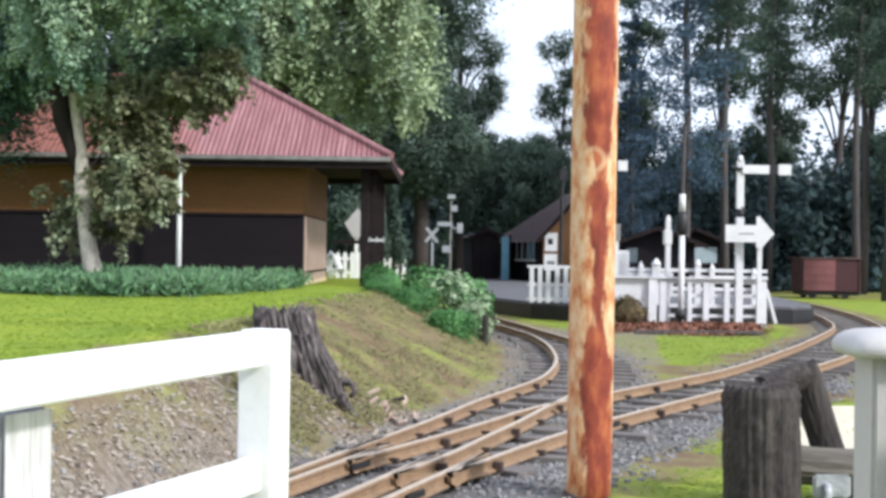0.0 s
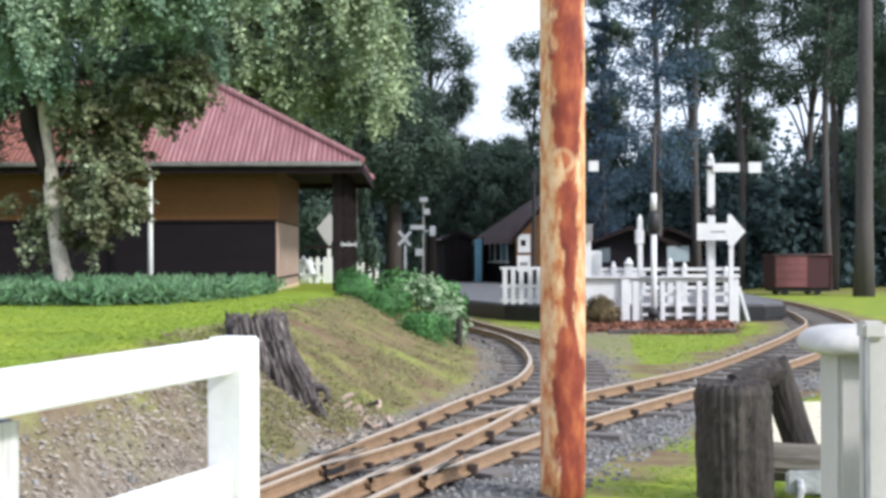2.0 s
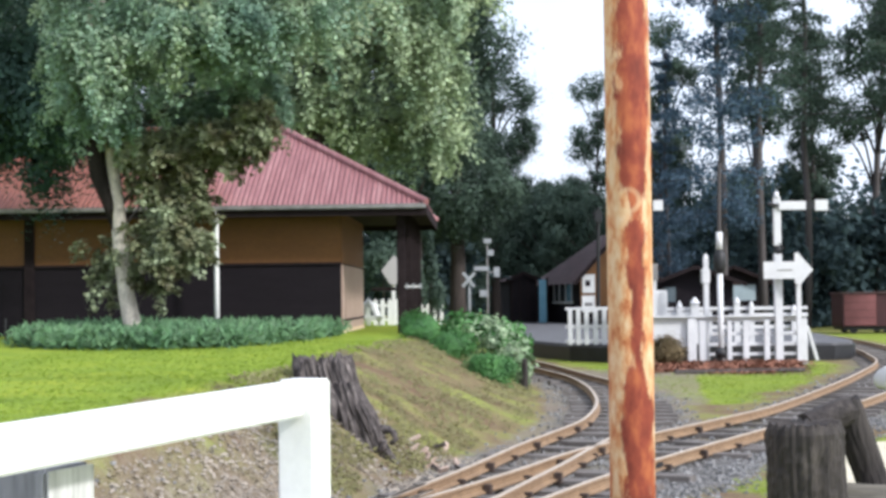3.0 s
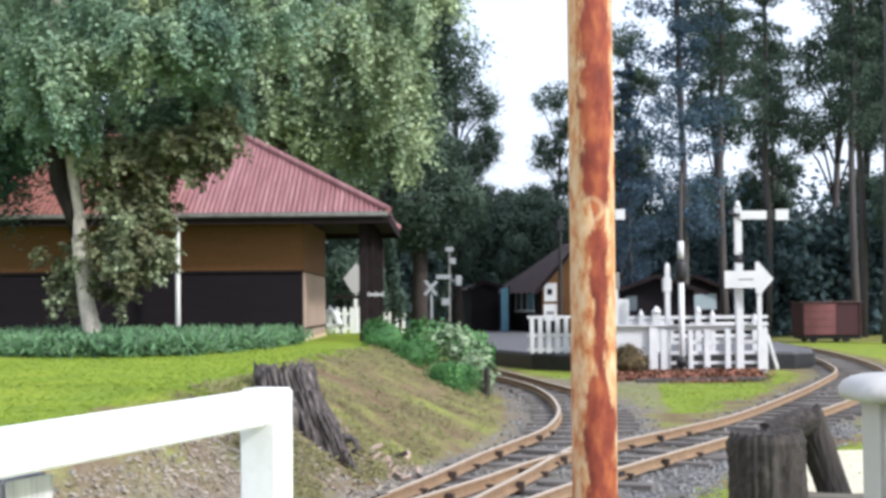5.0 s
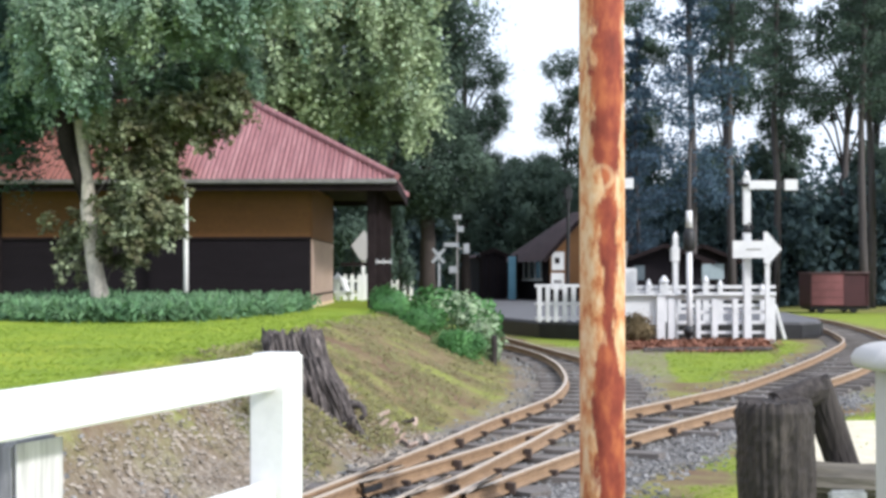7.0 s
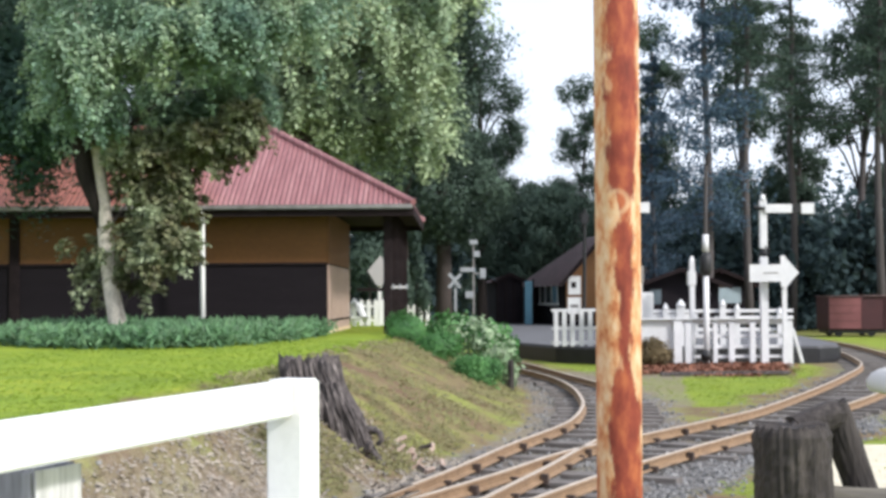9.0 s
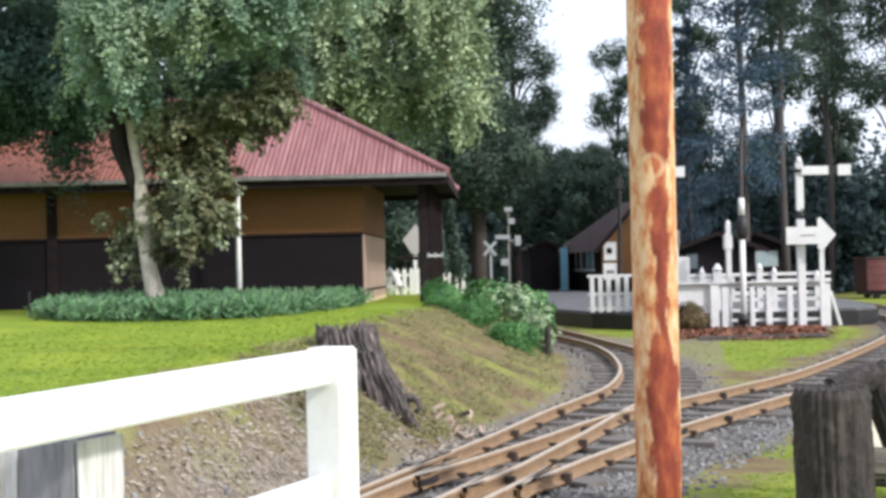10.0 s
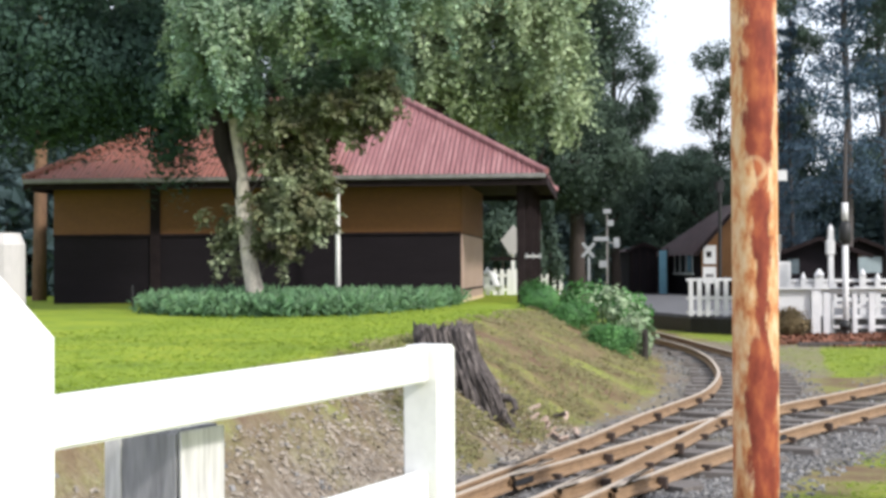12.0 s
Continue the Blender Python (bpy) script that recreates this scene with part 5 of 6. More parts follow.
diamond_sign()
seat = thing("garden_bench", "white curved garden bench by the veranda", "bench")
part("backrest", tube([(-2.95, 37.8, 1.0), (-2.9, 37.8, 1.42), (-2.78, 37.8, 1.52), (-2.66, 37.8, 1.42), (-2.5, 37.8, 1.05)], [0.07, 0.1, 0.12, 0.1, 0.06], 8), WHITE, seat, "", True)
part("seat_board", box((-3.05, 37.4, 1.1), (-2.4, 37.8, 1.18), 0.02), WHITE, seat)
part("leg", box((-3.0, 37.45, 0.85), (-2.94, 37.5, 1.1)), WHITE, seat)
part("leg", box((-2.52, 37.45, 0.85), (-2.46, 37.5, 1.1)), WHITE, seat)
part("pilaster", box((-9.02, HY0 - 0.05, HZ - 0.1), (-8.82, HY0 - 0.012, SOFFIT)), DARK_TRIM, house, "dark upright cover board")
part("skirting_line", box((HX1 + 0.032, HY0 + 0.03, HZ + 0.26), (HX1 + 0.045, HY1, HZ + 0.30)), DARK_TRIM, house)
lamp = thing("bracket_lamp", "small white fitting on the veranda post", "lamp")
part("arm", box((-1.50, 30.0, 1.815), (-1.17, 30.04, 1.845)), WHITE, lamp)
for dx in (0, 0.13, 0.26):
    part("insulator", tube([(-1.44 + dx, 30.02, 1.79), (-1.44 + dx, 30.02, 1.89)], [0.03, 0.024], 10), GALV, lamp)


# ---- platform, its fences and signals ----
PLAT = 0.42
outline = [(1.15, 41.5), (2.2, 37.6), (3.3, 36.6), (8.4, 36.6), (9.0, 37.2), (9.35, 38.4), (10.2, 48), (10.6, 60), (10.4, 88), (-2.0, 88), (0.4, 60), (1.1, 48)]
bm = bmesh.new()
loop = [bm.verts.new((x, y, -0.1)) for x, y in outline]
bm.faces.new(loop)
up = bmesh.ops.extrude_face_region(bm, geom=bm.faces[:])
bmesh.ops.translate(bm, verts=[v for v in up["geom"] if isinstance(v, bmesh.types.BMVert)], vec=(0, 0, PLAT + 0.1))
bmesh.ops.recalc_face_normals(bm, faces=bm.faces)
bmesh.ops.bevel(bm, geom=[e for e in bm.edges if e.verts[0].co.z > 0.3 and e.verts[1].co.z > 0.3], offset=0.06, segments=2, affect="EDGES")
platform = solo("platform", bm, PLATFORM, "low dark asphalt station platform with a rounded end", "platform", kind="structure")


# black edge strips stand in for the shade along the platform front
for a, b in zip(outline[:6], outline[1:6]):
    edge = beam((*a, 0.15), (*b, 0.15), 0.03, 0.42)
    part("platform_edge", edge, BLACK, platform, "black front edge with shade in its colour")


def mulch_mesh():
    nr = np.random.RandomState(23)
    y = nr.uniform(30.2, 35.0, 7000)
    x = y * nr.uniform(0.116, 0.206, 7000) + nr.normal(size=7000) * 0.15
    keep = np.array([noise.noise((a * 0.9, b * 0.7, 3)) > -0.28 + 0.5 * (32.0 - b) / 2 for a, b in zip(x, y)])
    p = np.stack([x, y, np.zeros(7000)], 1)[keep]
    p[:, 2] = [ground_z(a, b) + 0.07 * max(0, 1 - abs(b - 34.2) / 2.5) + 0.01 for a, b, c in p]
    return leaves_mesh("mulch", p, 0.12, 24, 0.0, 1.8, np.tile((0, 0, 1.0), (len(p), 1)))


mulch = tagged(new("mulch_bed", mulch_mesh()), "bed of red-brown bark mulch before the white fence", "mulch", kind="stuff")
mulch.data.materials.append(MULCH)
solo("timber_edging", beam((3.9, 31.0, 0.05), (6.6, 31.3, 0.05), 0.1, 0.08, 0.02), STUMP_WOOD, "weathered timber edging of the mulch bed", "edging")

slat_fence = thing("slatted_fence", "white fence panel of broad slats on the platform", "fence")
for x in (2.12, 2.32, 2.52, 2.74, 2.95, 3.16):
    part("slat", box((x, 37.18, PLAT), (x + 0.11, 37.21, PLAT + 0.90), 0.006), HAZED_WHITE, slat_fence)
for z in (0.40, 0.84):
    part("rail", box((2.06, 37.215, PLAT + z), (3.4, 37.26, PLAT + z + 0.07), 0.006), HAZED_WHITE, slat_fence)
part("bottom_rail", box((2.06, 37.215, PLAT + 0.05), (3.4, 37.26, PLAT + 0.12), 0.006), HAZED_WHITE, slat_fence)

# the near fence of the enclosure: boards, rails and posts
near_fence = thing("rail_fence", "white painted rail fence with stout posts round the signals", "fence")
FY, FZ = 35.0, 0.0
for x, h, w in ((3.62, 1.0, 0.12), (4.72, 1.06, 0.2), (4.98, 1.0, 0.17), (5.62, 0.98, 0.11), (5.98, 1.0, 0.14), (6.46, 1.0, 0.13), (7.28, 1.03, 0.16)):
    part("post", box((x, FY - 0.05, FZ), (x + w, FY + 0.06, FZ + h), 0.012), HAZED_WHITE, near_fence)
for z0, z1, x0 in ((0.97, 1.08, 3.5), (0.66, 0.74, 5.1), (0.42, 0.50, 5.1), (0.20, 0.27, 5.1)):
    part("rail", box((x0, FY + 0.061, z0), (7.44, FY + 0.10, z1), 0.008), HAZED_WHITE, near_fence)
part("board_panel", box((3.5, FY + 0.065, 0.42), (4.9, FY + 0.085, 0.968)), HAZED_WHITE, near_fence, "solid white board panel")
part("brace", beam((7.44, FY, 0.86), (7.66, FY, 0.08), 0.07, 0.10, 0.008, (0, 1, 0)), HAZED_WHITE, near_fence, "slanting brace")
part("capping", box((3.5, FY - 0.07, 1.082), (7.46, FY + 0.13, 1.12), 0.008), HAZED_WHITE, near_fence)
mid_fence = thing("rail_fence", "white fence with shaped post tops behind the signals", "fence")
MY = 37.0
for x, h, w in ((4.75, 1.02, 0.12), (5.08, 1.10, 0.2), (6.12, 1.10, 0.14), (6.48, 1.0, 0.12), (7.5, 0.9, 0.12)):
    b = box((x, MY - 0.05, PLAT), (x + w, MY + 0.05, PLAT + h - 0.12))
    part("post", b, HAZED_WHITE, mid_fence)
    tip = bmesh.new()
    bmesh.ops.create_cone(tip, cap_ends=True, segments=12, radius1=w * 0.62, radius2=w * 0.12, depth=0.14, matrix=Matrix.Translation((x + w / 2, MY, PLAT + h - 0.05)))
    part("finial", tip, HAZED_WHITE, mid_fence, "pointed finial")
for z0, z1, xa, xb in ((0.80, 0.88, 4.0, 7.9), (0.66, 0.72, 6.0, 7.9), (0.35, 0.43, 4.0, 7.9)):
    part("rail", box((xa, MY + 0.051, PLAT + z0), (xb, MY + 0.09, PLAT + z1), 0.006), HAZED_WHITE, mid_fence)
part("board_panel", box((4.0, MY + 0.055, PLAT + 0.2), (5.6, MY + 0.075, PLAT + 0.78)), HAZED_WHITE, mid_fence, "solid white board panel")


def semaphore(name, label, x, y, z0, top, arm_z, arm, tall=0.13):
    """A square post with a pivoting arm, a banded arm end, a lamp bracket and a ball finial."""
    t = thing(name, label, "railway signal")
    part("mast", box((x - 0.09, y - 0.09, z0), (x + 0.09, y + 0.09, 2.52), 0.015), HAZED_WHITE, t, "white lower mast")
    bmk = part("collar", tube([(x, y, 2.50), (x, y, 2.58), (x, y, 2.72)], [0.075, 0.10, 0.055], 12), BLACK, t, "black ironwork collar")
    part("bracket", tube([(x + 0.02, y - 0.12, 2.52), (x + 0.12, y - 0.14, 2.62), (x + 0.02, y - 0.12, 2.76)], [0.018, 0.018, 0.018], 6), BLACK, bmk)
    part("upper_mast", box((x - 0.085, y - 0.07, 2.70), (x + 0.085, y + 0.07, top), 0.012), HAZED_WHITE, t, "white upper mast")
    part("finial", tube([(x, y, top), (x, y, top + 0.05), (x, y, top + 0.12), (x, y, top + 0.15)], [0.09, 0.06, 0.055, 0.01], 12), HAZED_WHITE, t, "", True)
    part("arm", box((x + 0.03, y - 0.12, arm_z - tall / 2), (x + arm * 0.56, y - 0.09, arm_z + tall / 2), 0.006), HAZED_WHITE, t, "white signal arm")
    part("arm_end", box((x + arm * 0.74, y - 0.12, arm_z - tall * 0.62), (x + arm, y - 0.09, arm_z + tall * 0.62), 0.006), HAZED_WHITE, t, "white end of the arm")
    part("arm_band", box((x + arm * 0.56 + 0.002, y - 0.118, arm_z - tall * 0.45), (x + arm * 0.74 - 0.002, y - 0.092, arm_z + tall * 0.45)), BLACK, t, "black band across the arm")
    part("spectacle", tube([(x - 0.22, y - 0.1, arm_z + 0.05), (x - 0.04, y - 0.1, arm_z)], [0.035, 0.05], 8), BLACK, t)
    part("pivot", tube([(x, y - 0.14, arm_z), (x, y - 0.07, arm_z)], [0.03, 0.03], 10), BLACK, t)
    return t


semaphore("semaphore_signal", "white semaphore signal with a level arm and black collar", 6.80, 35.0, 0.0, 3.80, 3.61, 1.15, 0.2)
semaphore("semaphore_signal", "white semaphore signal standing nearer the station", 3.42, 36.0, PLAT, 3.85, 3.71, 0.90, 0.2)

arrow = thing("arrow_sign", "white arrow-shaped sign board on a thin post", "sign")
part("post", box((7.16, 34.72, 0.0), (7.27, 34.80, 2.2), 0.008), HAZED_WHITE, arrow)
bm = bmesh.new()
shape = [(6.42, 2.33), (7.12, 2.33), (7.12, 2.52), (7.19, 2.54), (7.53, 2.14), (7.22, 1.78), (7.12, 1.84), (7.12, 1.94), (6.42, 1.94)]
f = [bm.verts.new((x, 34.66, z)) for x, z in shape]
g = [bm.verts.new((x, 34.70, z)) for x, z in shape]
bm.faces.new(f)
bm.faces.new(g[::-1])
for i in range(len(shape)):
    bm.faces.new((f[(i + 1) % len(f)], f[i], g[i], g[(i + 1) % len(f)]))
part("board", bm, HAZED_WHITE, arrow, "arrow-shaped board")
bars = part("faint_lettering", box((6.72, 34.653, 2.12), (7.06, 34.657, 2.15)), GUTTER, arrow, "faint grey bar of lettering")

banded = thing("banded_post", "round signal post in bands of white and black", "railway signal")
part("lower_band", tube([(5.45, 34.8, 0.0), (5.45, 34.8, 2.08)], [0.07, 0.065], 14), HAZED_WHITE, banded, "white lower post", True)
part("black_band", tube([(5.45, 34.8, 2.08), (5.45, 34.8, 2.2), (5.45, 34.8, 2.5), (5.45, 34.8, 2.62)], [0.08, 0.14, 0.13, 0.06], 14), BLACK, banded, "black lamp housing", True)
part("upper_band", tube([(5.45, 34.8, 2.62), (5.45, 34.8, 3.02)], [0.075, 0.07], 14), HAZED_WHITE, banded, "white upper post", True)
# set on the post, but stands for a tree trunk behind it
part("mast", tube([(5.45, 34.8, 3.02), (5.48, 34.8, 4.6)], [0.045, 0.04], 10), GUM_BARK, banded, "thin grey-brown tree trunk above the post")
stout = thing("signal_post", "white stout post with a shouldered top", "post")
part("post_body", box((5.20, 35.6, 0.0), (5.32, 35.74, 2.45), 0.012), HAZED_WHITE, stout)
part("shoulder", box((5.15, 35.58, 1.85), (5.35, 35.76, 2.22), 0.03), HAZED_WHITE, stout)
part("tip", tube([(5.26, 35.67, 2.45), (5.26, 35.67, 2.56)], [0.07, 0.02], 10), HAZED_WHITE, stout)
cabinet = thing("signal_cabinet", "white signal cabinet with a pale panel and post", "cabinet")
part("post", box((4.0, 36.2, PLAT), (4.17, 36.36, 2.2), 0.01), HAZED_WHITE, cabinet)
part("box", box((3.8, 36.4, PLAT), (4.45, 36.8, 1.72), 0.02), HAZED_WHITE, cabinet)
part("panel", box((3.86, 36.1, 1.95), (4.2, 36.14, 2.35), 0.01), GUTTER, cabinet, "pale grey panel")
bell = thing("ground_lamp", "small black round lamp at the foot of the fence", "lamp")
ball = bmesh.new()
bmesh.ops.create_uvsphere(ball, u_segments=14, v_segments=10, radius=0.13, matrix=Matrix.Translation((5.40, 34.55, 0.28)))
part("housing", ball, BLACK, bell, "", True)
part("foot", tube([(5.40, 34.55, 0.0), (5.40, 34.55, 0.18)], [0.05, 0.05], 8), BLACK, bell)
dark_mast = thing("dark_mast", "thin dark mast with a small lamp head", "post")
part("pole", tube([(4.15, 54, PLAT), (4.2, 54, 4.2), (4.22, 54, 4.75)], [0.07, 0.06, 0.05], 8), BLACK, dark_mast)
part("head", box((4.08, 53.9, 4.2), (4.34, 54.1, 4.6), 0.03), BLACK, dark_mast)


# ---- station buildings on the platform ----
def gabled(name, label, at, yaw, w, l, wall, ridge, wall_mat, gable_mat, roof_mat, over=0.35):
    """A timber building: side walls, a gable end towards -y, two roof slopes and a back hip; its own origin at the near left corner."""
    t = thing(name, label, "building", at=at)
    t.rotation_euler = (0, 0, radians(yaw))
    part("wall", box((0, 0.02, 0), (w, l, wall)), wall_mat, t)
    bm = bmesh.new()
    a = [(0, 0), (w, 0), (w, wall), (w / 2, ridge - 0.08), (0, wall)]
    f = [bm.verts.new((x, -0.02, z)) for x, z in a]
    g = [bm.verts.new((x, 0.08, z)) for x, z in a]
    bm.faces.new(f)
    bm.faces.new(g[::-1])
    for i in range(5):
        bm.faces.new((f[(i + 1) % 5], f[i], g[i], g[(i + 1) % 5]))
    part("gable_wall", bm, gable_mat, t)
    drop = (ridge - wall) / (w / 2) * over
    hip = l * 0.72
    for sx in (-1, 1):
        x0 = w / 2 + sx * (w / 2 + over)
        bm = bmesh.new()
        v = [bm.verts.new(c) for c in ((x0, -over, wall - drop), (w / 2, -over, ridge), (w / 2, l - hip, ridge), (x0, l + over, wall - drop))]
        top = bm.faces.new(v)
        bmesh.ops.solidify(bm, geom=[top], thickness=0.05)
        bmesh.ops.recalc_face_normals(bm, faces=bm.faces)
        part("roof", bm, roof_mat, t)
        part("barge_board", beam((x0, -over - 0.02, wall - drop), (w / 2, -over - 0.02, ridge), 0.04, 0.16), DARK_TRIM, t)
    return t


office = gabled("station_office", "dark timber station office with an ochre gable end", (4.25, 65, PLAT), 11, 3.2, 8.0, 2.08, 3.85, DARK_BOARD, OCHRE, DULL_ROOF)
part("lower_gable_boarding", box((0.0, -0.05, 0.0), (3.2, -0.021, 0.75)), DARK_BOARD, office)
notice = part("notice_board", box((0.05, -0.07, 0.5), (0.62, -0.052, 1.2)), WHITE, office, "white notice board")
notice2 = part("notice_board", box((0.08, -0.07, 1.32), (0.62, -0.052, 2.1)), WHITE, office, "white notice board")
part("lettering", box((0.2, -0.076, 1.6), (0.42, -0.0705, 1.85)), DARK_TRIM, notice2, "dark block of lettering")
part("lettering", box((0.16, -0.076, 0.75), (0.5, -0.0705, 0.9)), GUTTER, notice, "grey block of lettering")
win = part("window", box((-0.03, 1.3, 0.95), (-0.005, 4.6, 1.85)), WINDOW_GLASS, office, "dark window")
for y0 in (1.3, 2.4, 3.5, 4.52):
    part("mullion", box((-0.05, y0, 0.95), (-0.031, y0 + 0.08, 1.85)), WHITE, win)
part("window_sill", box((-0.09, 1.2, 0.86), (-0.004, 4.7, 0.948)), WHITE, win, "white sill")
part("window_head", box((-0.06, 1.25, 1.852), (-0.004, 4.65, 1.90)), WHITE, win)
shelter = gabled("platform_shelter", "small dark open-fronted shelter on the platform", (1.35, 70, PLAT), 8, 1.25, 3.2, 2.0, 2.28, DARK_BOARD, DARK_BOARD, DULL_ROOF, 0.2)
for x in (0.04, 0.42, 0.80, 1.17):
    part("post", box((x, -0.09, 0), (x + 0.07, -0.021, 2.0)), DARK_TRIM, shelter)
# dark sheets drawn where the open front is only in shade
for x in (0.13, 0.51, 0.89):
    part("opening", box((x, -0.06, 1.0), (x + 0.27, -0.022, 1.9)), DARK_BOARD, shelter, "dark panel for the shaded open front")
door = thing("door", "pale blue door standing open by the office", "door")
part("leaf", box((2.64, 69.0, PLAT), (2.98, 69.05, PLAT + 1.95), 0.01), BLUE_DOOR, door)
part("frame", box((2.98, 69.0, PLAT), (3.06, 69.08, PLAT + 2.05), 0.01), DARK_TRIM, door)
goods = gabled("goods_shed", "low dark shed with pale blue windows", (9.6, 68, PLAT), 0, 3.2, 5, 1.75, 2.4, DARK_BOARD, DARK_BOARD, DULL_ROOF)
# window panes in a pale blue-grey
for x, w in ((0.6, 0.4), (1.6, 1.0)):
    p = part("window", box((x, -0.05, 0.9), (x + w, -0.021, 1.6)), mat("pale_blue_pane", (0.34, 0.42, 0.46), (0.28, 0.34, 0.38), 2), goods, "pale window")
    part("window_frame", box((x - 0.05, -0.06, 0.82), (x + w + 0.05, -0.021, 0.895)), DARK_TRIM, p)
annex = gabled("station_annex", "low dark station annex beside the office", (7.2, 62, PLAT), -4, 3.0, 5, 1.75, 2.3, DARK_BOARD, DARK_BOARD, DULL_ROOF, 0.5)
part("window", box((0.25, -0.05, 0.9), (0.7, -0.021, 1.5)), WINDOW_GLASS, annex)

wagon = thing("goods_wagon", "faded red goods wagon on a siding", "railway wagon")
part("body", box((14.2, 60.2, 0.28), (16.5, 62.2, 1.58), 0.02), WAGON_RED, wagon, "red timber body")
side = part("door", box((14.22, 60.16, 0.32), (15.5, 60.198, 1.54), 0.01), WAGON_PINK, wagon, "sun-bleached sliding door")
for z in (0.62, 0.92, 1.22):
    part("plank_joint", box((14.24, 60.156, z), (15.48, 60.1595, z + 0.018)), WAGON_RED, side)
for x in (14.2, 15.51, 16.44):
    part("rib", box((x, 60.15, 0.3), (x + 0.05, 60.159, 1.56)), WAGON_RED, wagon)
part("roof", box((14.14, 60.1, 1.582), (16.56, 62.3, 1.63), 0.02), DULL_ROOF, wagon)
part("underframe", box((14.26, 60.3, 0.14), (16.45, 62.1, 0.275)), BLACK, wagon)
for x in (14.65, 15.95):
    for y in (60.4, 61.9):
        wheel = bmesh.new()
        bmesh.ops.create_cone(wheel, cap_ends=True, segments=20, radius1=0.16, radius2=0.16, depth=0.1, matrix=pose(x, y, 0.17, 90, 0, 0))
        part("wheel", wheel, BLACK, wagon)

# distant white signals beyond the platform end
s = thing("crossing_signal", "far white crossed boards on a mast among the trees", "railway signal", "far yard signals")
part("mast", box((-0.47, 60, 0), (-0.38, 60.08, 2.45)), SHADED_WHITE, s)
for tilt in (52, -48):
    part("cross_board", box((-0.36, -0.02, -0.06), (0.36, 0.02, 0.06), m=pose(-0.45, 59.96 - (0.045 if tilt < 0 else 0), 2.30, 0, tilt, 0)), SHADED_WHITE, s)
s = thing("yard_signal", "far grey signal with small white lamp boards", "railway signal", "far yard signals")
part("mast", box((0.26, 61, 0), (0.33, 61.08, 3.95)), GUTTER, s)
for x, z, bw, bh in ((0.30, 3.85, 0.16, 0.09), (0.42, 3.38, 0.13, 0.12), (0.66, 2.60, 0.12, 0.2), (0.05, 2.75, 0.3, 0.09), (0.12, 1.75, 0.16, 0.14)):
    part("lamp_board", box((x - bw, 60.93, z - bh), (x + bw, 60.96, z + bh), 0.01), SHADED_WHITE, s, "small white board")
    part("bracket", box((min(x, 0.29), 60.962, z - 0.03), (max(x, 0.30), 60.998, z + 0.03)), GUTTER, s)

# sandy path beside the crossing
bm = bmesh.new()
rows = []
for j in range(12):
    y = 12.6 + 0.32 * j
    rows.append([bm.verts.new((2.58 + 0.10 * j + u * 1.7, y, ground_z(2.58 + 0.10 * j + u * 1.7, y) + 0.035)) for u in (0, 0.25, 0.5, 0.75, 1)])
for a, b in zip(rows, rows[1:]):
    for i in range(4):
        bm.faces.new((a[i], a[i + 1], b[i + 1], b[i]))
solo("path", bm, SAND, "pale sandy path beside the rails", "path", kind="structure")

# ---- loose cover: stones, grass and leaves ----
def rocks(name, places, seed, lo, hi):
    """Many small angular stones, eight-cornered and uneven."""
    nr = np.random.RandomState(seed)
    base = np.array([(-1, -1, -0.6), (1, -1, -0.6), (1, 1, -0.6), (-1, 1, -0.6), (-.7, -.7, .6), (.7, -.7, .6), (.7, .7, .6), (-.7, .7, .6)])
    faces = np.array([(0, 1, 5, 4), (1, 2, 6, 5), (2, 3, 7, 6), (3, 0, 4, 7), (4, 5, 6, 7)])
    P = np.asarray(places)
    n = len(P)
    v = base[None] * nr.uniform(0.6, 1.4, (n, 8, 3))
    an = nr.uniform(0, 6.28, n)
    c, s = np.cos(an)[:, None], np.sin(an)[:, None]
    r = nr.uniform(lo, hi, n)[:, None]
    x, y, z = v[..., 0] * r, v[..., 1] * r * 0.8, v[..., 2] * r * 0.8
    v = np.stack([x * c - y * s, x * s + y * c, z], 2) + P[:, None]
    f = (faces[None] + 8 * np.arange(n)[:, None, None]).reshape(-1, 4)
    me = bpy.data.meshes.new(name)
    me.from_pydata(v.reshape(-1, 3).tolist(), [], f.tolist())
    return me


nr = np.random.RandomState(5)
spots = []
for key in ("al", "ar", "bl", "br"):
    line = LINES[key]
    line = line[(line[:, 1] > 7) & (line[:, 1] < 30)]
    for p in line:
        for _ in range(26):
            x, y = p + nr.normal(size=2) * 0.33
            if any(abs((x - a) * math.cos(r) + (y - b) * math.sin(r)) < w and abs((y - b) * math.cos(r) - (x - a) * math.sin(r)) < 0.1 for a, b, r, w in LAID if abs(b - y) < 1.3) and nr.rand() < 0.85:
                continue
            spots.append((x, y, ground_z(x, y) + nr.uniform(0.0, 0.02)))
edge = LINES["br"]
edge = edge[(edge[:, 1] > 8) & (edge[:, 1] < 20)]
for p in edge:
    for _ in range(60):
        u = 0.12 + 0.75 * nr.rand()
        x, y = p[0] + 0.9 * u + nr.normal() * 0.1, p[1] - 0.43 * u + nr.normal() * 0.2
        spots.append((x, y, ground_z(x, y) + nr.uniform(0.0, 0.015)))
stones = tagged(new("ballast", rocks("ballast", spots, 6, 0.009, 0.026)), "loose grey ballast stones between the rails", "ballast", kind="stuff")
stones.data.materials.append(STONE)


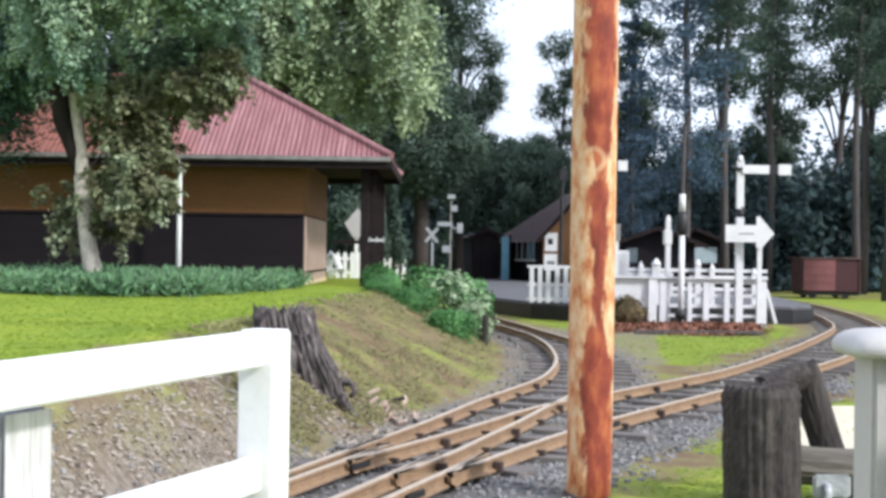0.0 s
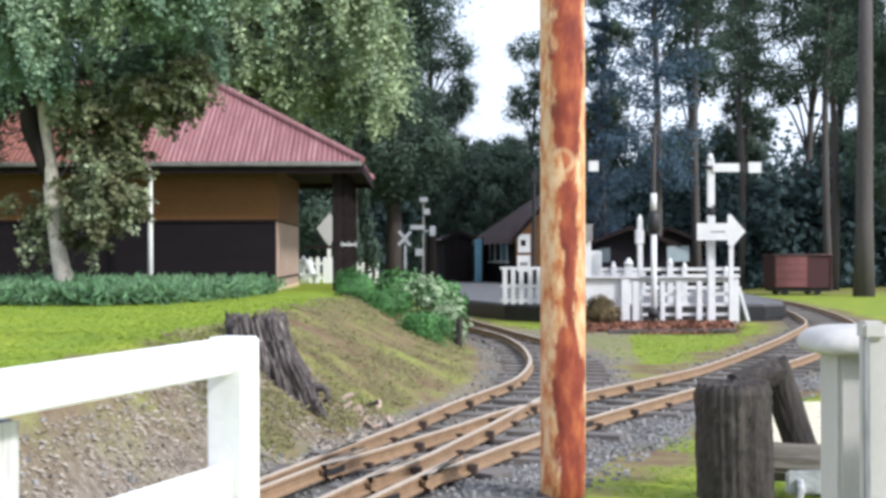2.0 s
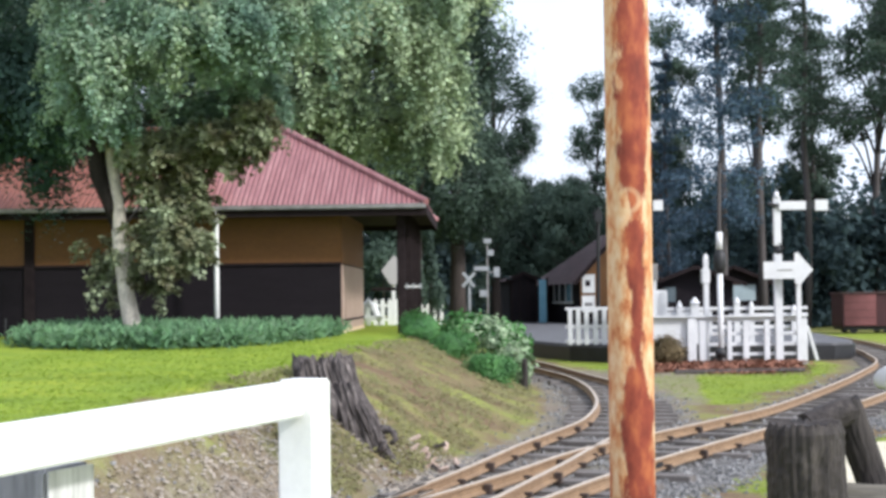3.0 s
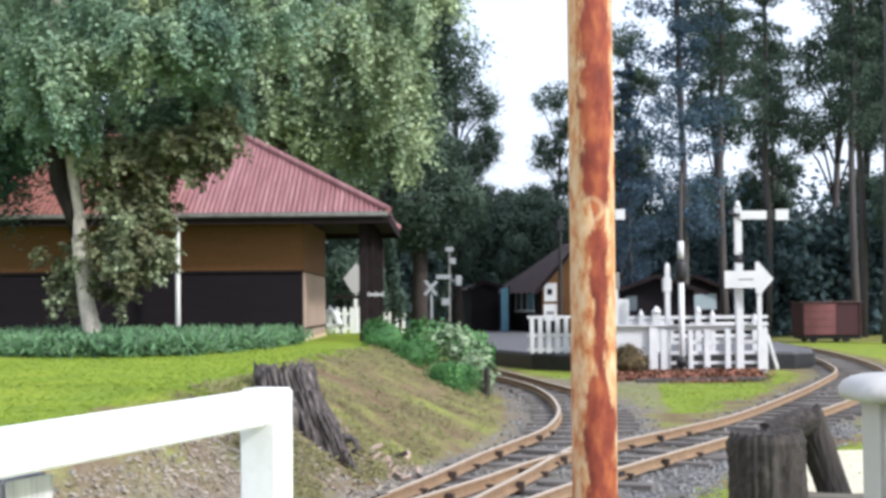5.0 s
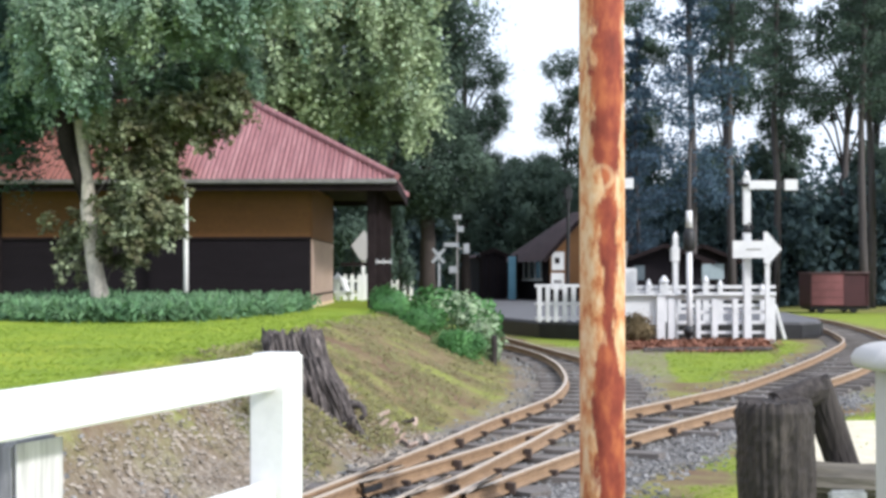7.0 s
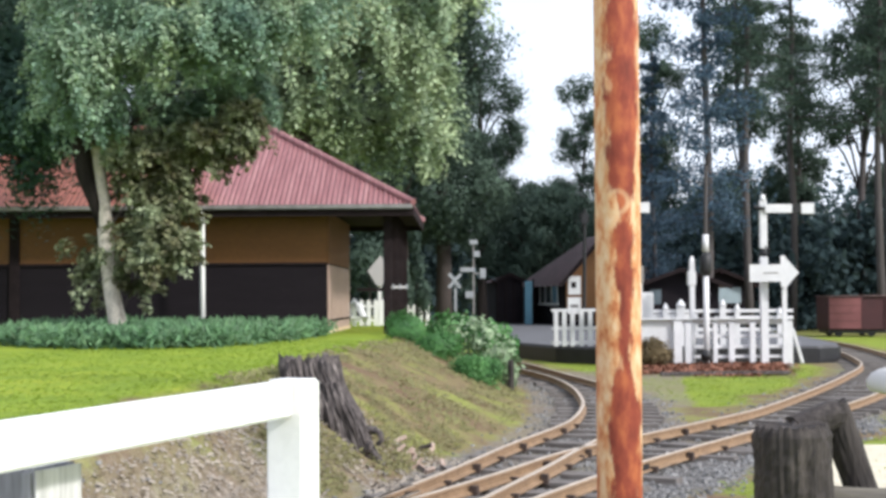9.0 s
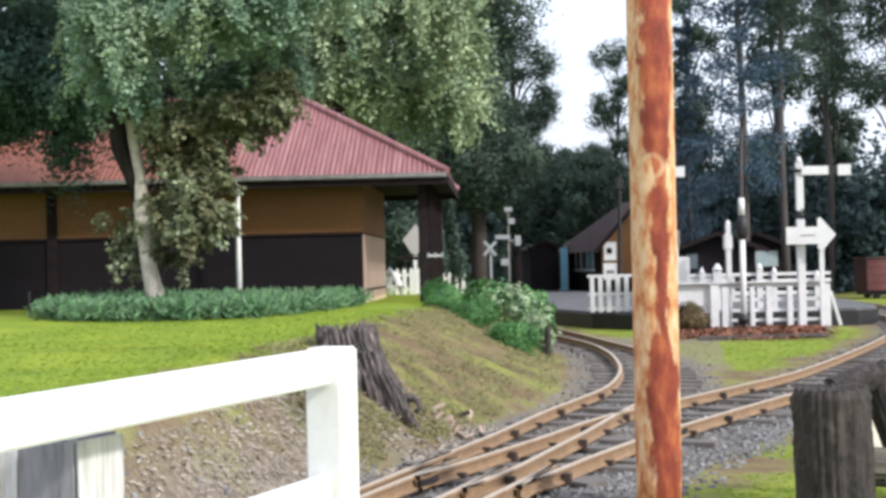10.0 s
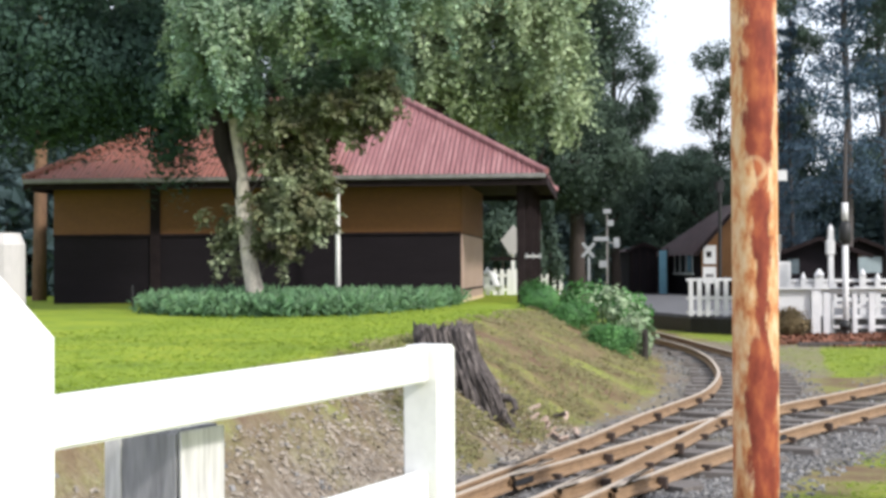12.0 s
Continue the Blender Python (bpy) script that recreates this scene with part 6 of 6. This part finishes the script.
def blades(name, places, seed, size):
    """Short thin blades that lie over one another, their faces to the sky."""
    nr = np.random.RandomState(seed)
    out = np.tile((0.0, -0.15, 1.0), (len(places), 1)) + nr.normal(size=(len(places), 3)) * 0.2
    return leaves_mesh(name, places, size, seed, -0.4, 5.0, out)


spots, tufts = [], []
while len(spots) < 16000:
    y = 7.5 + 17 * nr.rand() ** 1.5
    b = line_at(BROW, y)
    x = b + 0.15 - nr.rand() ** 1.5 * 4.0
    spots.append((x, y, ground_z(x, y) + 0.02))
lawn = tagged(new("lawn_grass", blades("lawn_grass", spots, 8, 0.06)), "short bright green lawn grass", "grass", kind="stuff")
lawn.data.materials.append(GRASS)
while len(tufts) < 26000:
    x, y = nr.uniform(0.6, 8.5), 7 + 27 * nr.rand() ** 1.3
    d = rail_distance(x, y)
    n = noise.noise((x * 0.8, y * 0.8, 7)) + 0.5 * noise.noise((x * 2.6, y * 2.6, 1))
    if d < 0.75 or d - 0.85 + 0.5 * n < 0.05 or x < line_at(TOE, y) or (y < 33 and x < 0.143 * y + 0.35 * n and nr.rand() < 0.85):
        continue
    tufts.append((x, y, ground_z(x, y) + 0.012))
verge = tagged(new("verge_grass", blades("verge_grass", tufts, 9, 0.07)), "patchy yellow-green grass between the tracks", "grass", kind="stuff")
verge.data.materials.append(GRASS)

bank = []
while len(bank) < 13000:
    y = 12 + 16 * nr.rand() ** 1.2
    t, b = line_at(TOE, y), line_at(BROW, y)
    x = b + nr.rand() * (t - b) * 0.95
    if noise.noise((x * 1.9, y * 1.1, 11)) + 0.5 * noise.noise((x * 5, y * 4, 2)) > nr.normal() * 0.15:
        bank.append((x, y, ground_z(x, y) + 0.03))
bank_grass = tagged(new("bank_grass", leaves_mesh("bank_grass", bank, 0.05, 12, 0.0, 2.0, np.tile((0.2, -0.3, 1.0), (len(bank), 1)) + nr.normal(size=(len(bank), 3)) * 0.25)), "sparse short grass and moss on the bank", "grass", kind="stuff")
bank_grass.data.materials.append(BANK_GRASS)

litter = []
while len(litter) < 6500:
    y = 6.5 + 8.5 * nr.rand()
    t, b = line_at(TOE, y), line_at(BROW, y)
    x = t + 0.3 - nr.rand() * (t - b) * 0.95
    if noise.noise((x * 1.5, y * 1.5, 4)) < -0.25 - (13 - y) * 0.03:
        continue
    litter.append((x, y, ground_z(x, y) + 0.01))
leaf_litter = tagged(new("leaf_litter", leaves_mesh("leaf_litter", litter, 0.045, 31, 0.0, 1.8, np.tile((0.25, -0.2, 1.0), (len(litter), 1)))), "pale dry fallen leaves scattered on the bank", "leaves", kind="stuff")
leaf_litter.data.materials.append(LEAF_DRY)

# fish plates and spikes along the nearest rails
for key in ("al", "ar", "bl", "br"):
    line = LINES[key]
    line = line[(line[:, 1] > 9) & (line[:, 1] < 19)]
    for i in range(2, len(line) - 2, 3):
        p, d = line[i], line[i + 1] - line[i - 1]
        an = math.atan2(d[1], d[0])
        side = Vector((math.sin(an), -math.cos(an), 0))
        c = Vector((p[0], p[1], RAIL_TOP - 0.093)) + side * 0.05
        part("rail_clip", box((-0.026, -0.034, -0.02), (0.026, 0.026, 0.062 if i % 2 else 0.03), 0.0, m=Matrix.Translation(c) @ pose(0, 0, 0, 0, 0, math.degrees(an))), CHAIR_IRON, track)
for key, i in (("al", 38), ("al", 47), ("bl", 44), ("br", 40), ("br", 52), ("bl", 60)):
    line = LINES[key]
    near = line[(line[:, 1] > 5)]
    p, q = near[min(i - 20, len(near) - 3)], near[min(i - 18, len(near) - 1)]
    d = Vector((q[0] - p[0], q[1] - p[1], 0)).normalized()
    s = Vector((d.y, -d.x, 0)) * 0.022
    a = Vector((p[0], p[1], RAIL_TOP - 0.055)) + s
    part("fish_plate", beam(a, a + d * 0.3, 0.018, 0.04), BLACK, track, "dark joint plate on the rail side")
